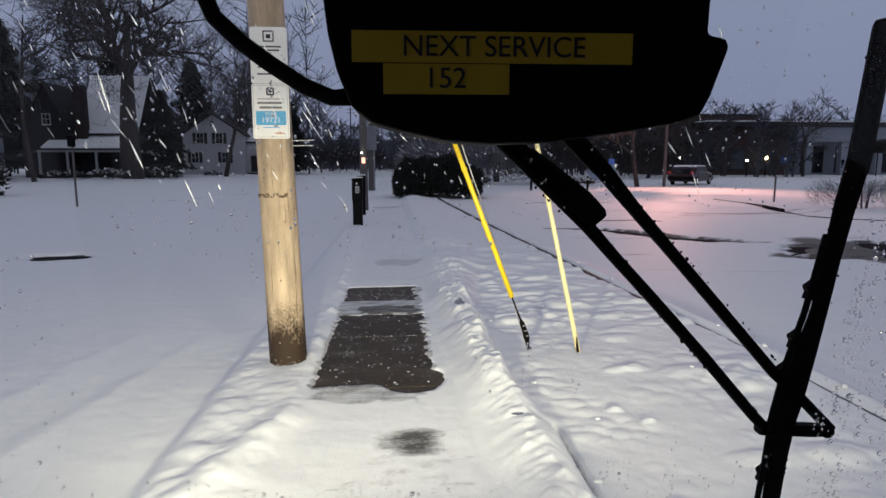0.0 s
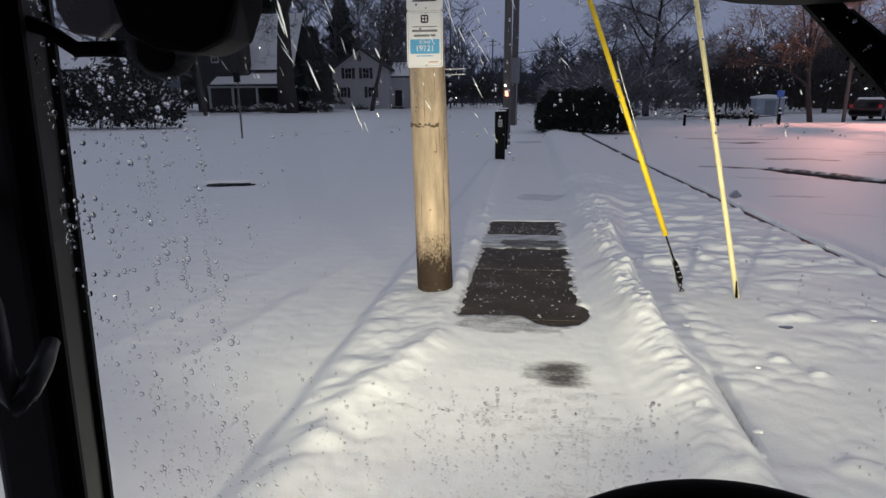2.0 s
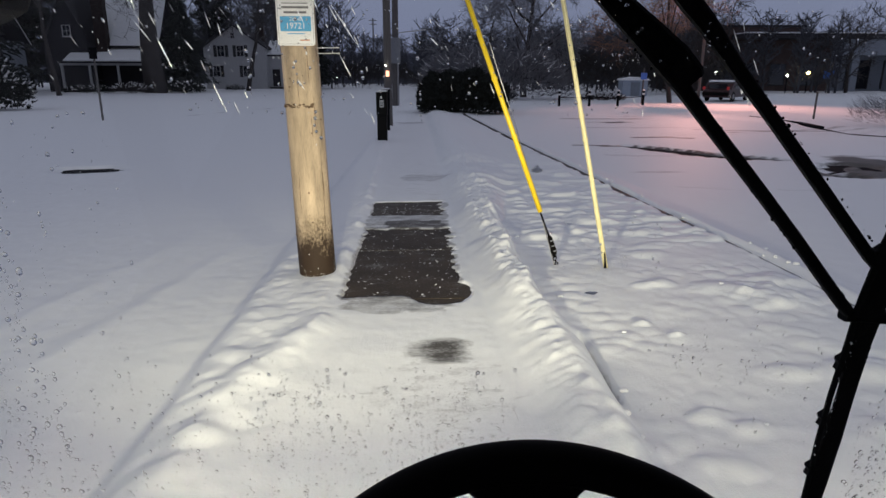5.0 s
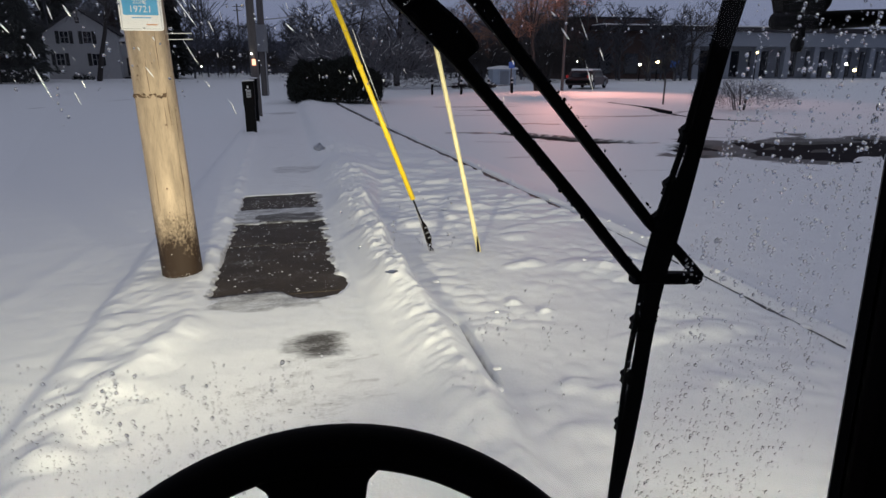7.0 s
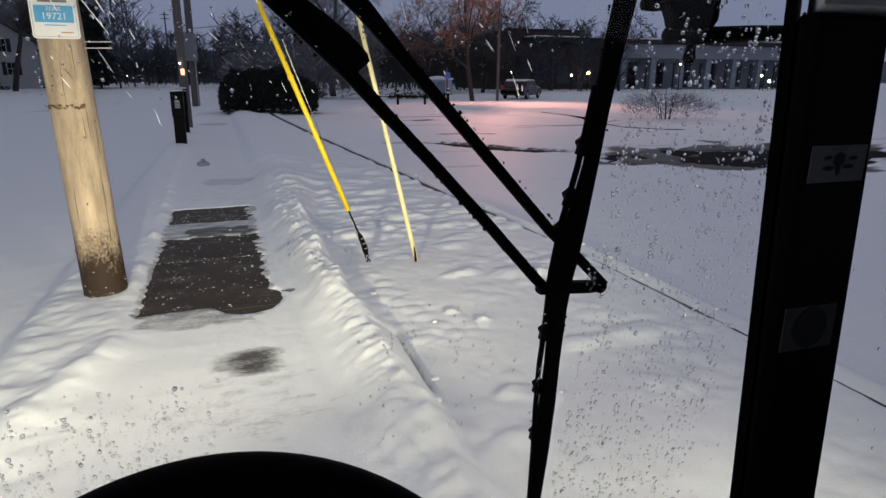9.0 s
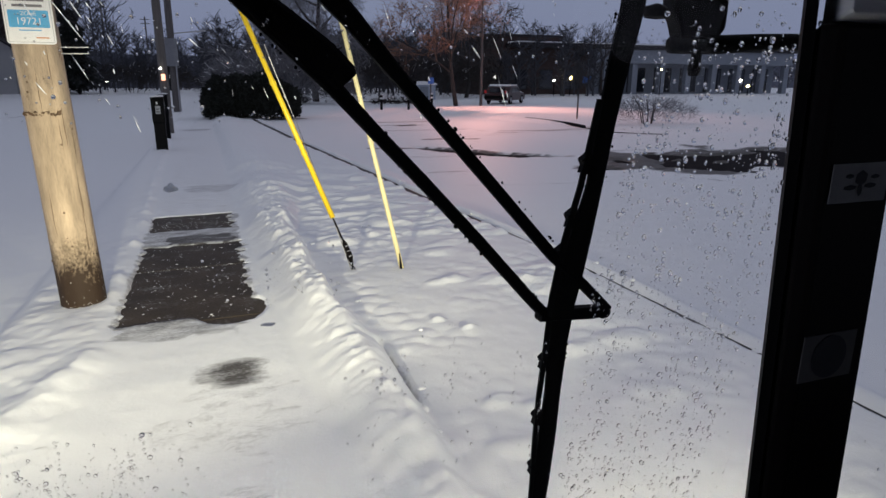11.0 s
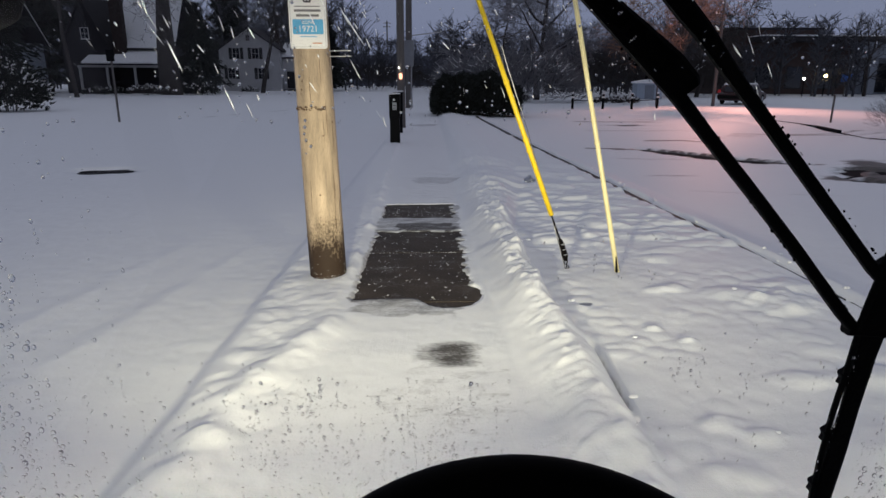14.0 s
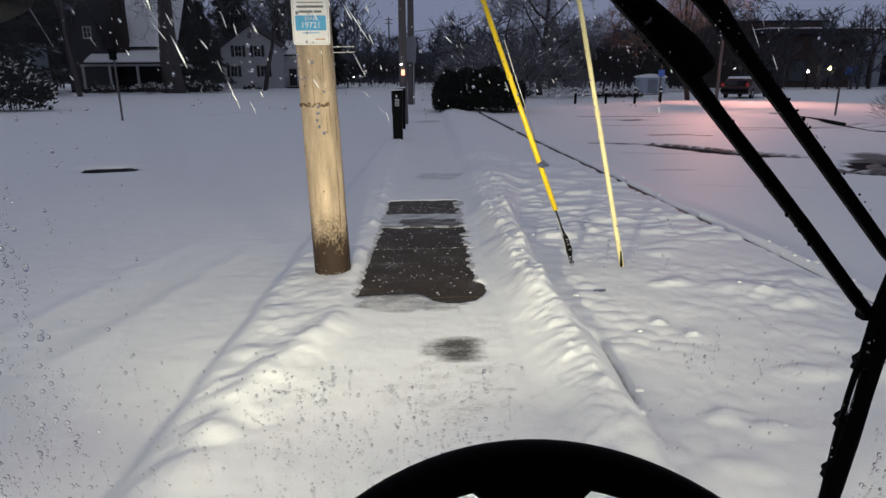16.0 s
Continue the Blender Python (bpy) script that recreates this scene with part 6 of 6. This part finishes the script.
field(1700, -0.215, -0.070, 1.30, 1.86, 0.0005, 0.0029, 2.4, 0.10)
field(260, -0.10, 0.02, 1.30, 1.75, 0.0004, 0.0016, 3.0, 0.08)
field(620, -0.10, 0.30, 1.33, 1.525, 0.0004, 0.0017, 2.6, 0.16)
field(620, 0.06, 0.27, 1.36, 1.52, 0.0004, 0.0014, 2.6, 0.25)
field(300, -0.02, 0.14, 1.42, 1.55, 0.0004, 0.0013, 2.6, 0.15)
field(520, 0.09, 0.32, 1.43, 1.535, 0.0005, 0.0019, 2.8, 0.15)
field(200, 0.42, 0.60, 1.43, 1.56, 0.0004, 0.0016, 2.6, 0.1)
field(1300, 0.63, 0.86, 1.22, 1.80, 0.0004, 0.0018, 2.4, 0.10)
field(2300, 0.635, 0.82, 1.22, 1.86, 0.0005, 0.0025, 2.2, 0.06)
field(520, 0.06, 0.38, 1.745, 1.90, 0.0004, 0.0013, 2.2, 0.03)
field(260, 0.36, 0.62, 1.78, 1.95, 0.0004, 0.0013, 2.0, 0.0)
field(60, 0.33, 0.43, 1.625, 1.665, 0.0004, 0.0012, 2.0, 0.2)
field(90, 0.45, 0.55, 1.53, 1.585, 0.0004, 0.0014, 2.0, 0.3)
field(160, 0.88, 1.25, 1.25, 1.85, 0.0006, 0.0026, 2.4, 0.0)
dr_ = scatter("water_drops", drops, 2, WATER, 0.0, None, 7)
dr_.visible_shadow = False
tagged(dr_, "clear water drops on the outside of the windshield", "water drops")

# water beads along the wiper arms, coloured black for their backlit silhouettes
beads = []
for (x0, z0), (x1, z1), w, n in (((0.6251, 1.6204), (0.4446, 1.8098), 0.0048, 60), ((0.6931, 1.6158), (0.4551, 1.8542), 0.0048, 60), ((0.6613, 1.965), (0.6615, 1.7092), 0.0098, 26), ((0.654, 1.5758), (0.6629, 1.3312), 0.0092, 34), ((0.4335, 1.8231), (0.3837, 1.8699), 0.0096, 18)):
    d = Vector((x1 - x0, z1 - z0)).normalized()
    for _ in range(n):
        f, s = rnd.random(), rnd.choice((-1, 1))
        x, z = x0 + (x1 - x0) * f + s * w * d.y, z0 + (z1 - z0) * f - s * w * d.x
        beads.append((wpt(x, z, 0.018), rnd.uniform(0.0004, 0.0014), (1, 1, rnd.uniform(0.8, 1.6)), None))
scatter("clinging_beads", beads, 1, WIPERBLACK, 0.0, wiper, 9)

SLUSH = bpy.data.materials.new("wet_slush")
SLUSH.use_nodes = True
un, ul = SLUSH.node_tree.nodes, SLUSH.node_tree.links
thru, umix = un.new("ShaderNodeBsdfTranslucent"), un.new("ShaderNodeMixShader")
thru.inputs["Color"].default_value = (0.85, 0.87, 0.9, 1)
un["Principled BSDF"].inputs["Base Color"].default_value = (0.82, 0.84, 0.87, 1)
un["Principled BSDF"].inputs["Roughness"].default_value = 0.45
umix.inputs[0].default_value = 0.6
ul.new(un["Principled BSDF"].outputs[0], umix.inputs[1])
ul.new(thru.outputs[0], umix.inputs[2])
ul.new(umix.outputs[0], un["Material Output"].inputs[0])


def slush(x, z, r, squash, label):
    c = link("snow_clump", ball((0, 0, 0), r, sub=3, squash=squash), SLUSH, None, "", True)
    for v in c.data.vertices:
        v.co *= 1 + 0.5 * noise.noise(v.co * (1.2 / r) + Vector((x * 90, 0, z * 90)))
    c.location = (x, pane_y(z) + 0.002, z)
    return tagged(c, label, "snow", "snow stuck to the glass")


slush(0.327, 1.755, 0.0034, (1.2, 0.6, 0.8), "small white clump of snow stuck to the windshield")
# stands for a streaked water drop, built from the slush material
slush(0.3835, 1.6445, 0.0030, (1.7, 0.4, 0.45), "thin streaked water drop on the windshield")

# falling flakes, stretched to look like motion streaks from the camera
flakes = []
for k in range(950):
    y = rnd.uniform(1.6, 11.0)
    x = rnd.uniform(-0.62, 0.66) * y + 0.2
    z = rnd.uniform(0.35, 1.9 + 0.42 * y)
    if z < 1.95 - 0.10 * y:
        continue
    if x > 0 and rnd.random() < 0.62:
        continue
    if x < 0 and z < 1.6 and rnd.random() < 0.5:
        continue
    ln = rnd.uniform(0.005, 0.035) if rnd.random() < 0.7 else rnd.uniform(0.035, 0.085)
    tilt = Euler((rnd.gauss(0, 0.15), rnd.gauss(-0.42, 0.14), 0)).to_matrix()
    rad = rnd.uniform(0.0014, 0.0034) if z < 1.7 else rnd.uniform(0.0018, 0.0050)
    if x < -0.5:
        rad *= 1.2
    flakes.append(((x, y, z), rad, (1, 1, ln / rad), tilt))
tagged(scatter("falling_snow", flakes, 1, SNOW, 0.2, None, 11), "white snowflakes falling through the headlights, stretched into motion streaks", "snowflakes")
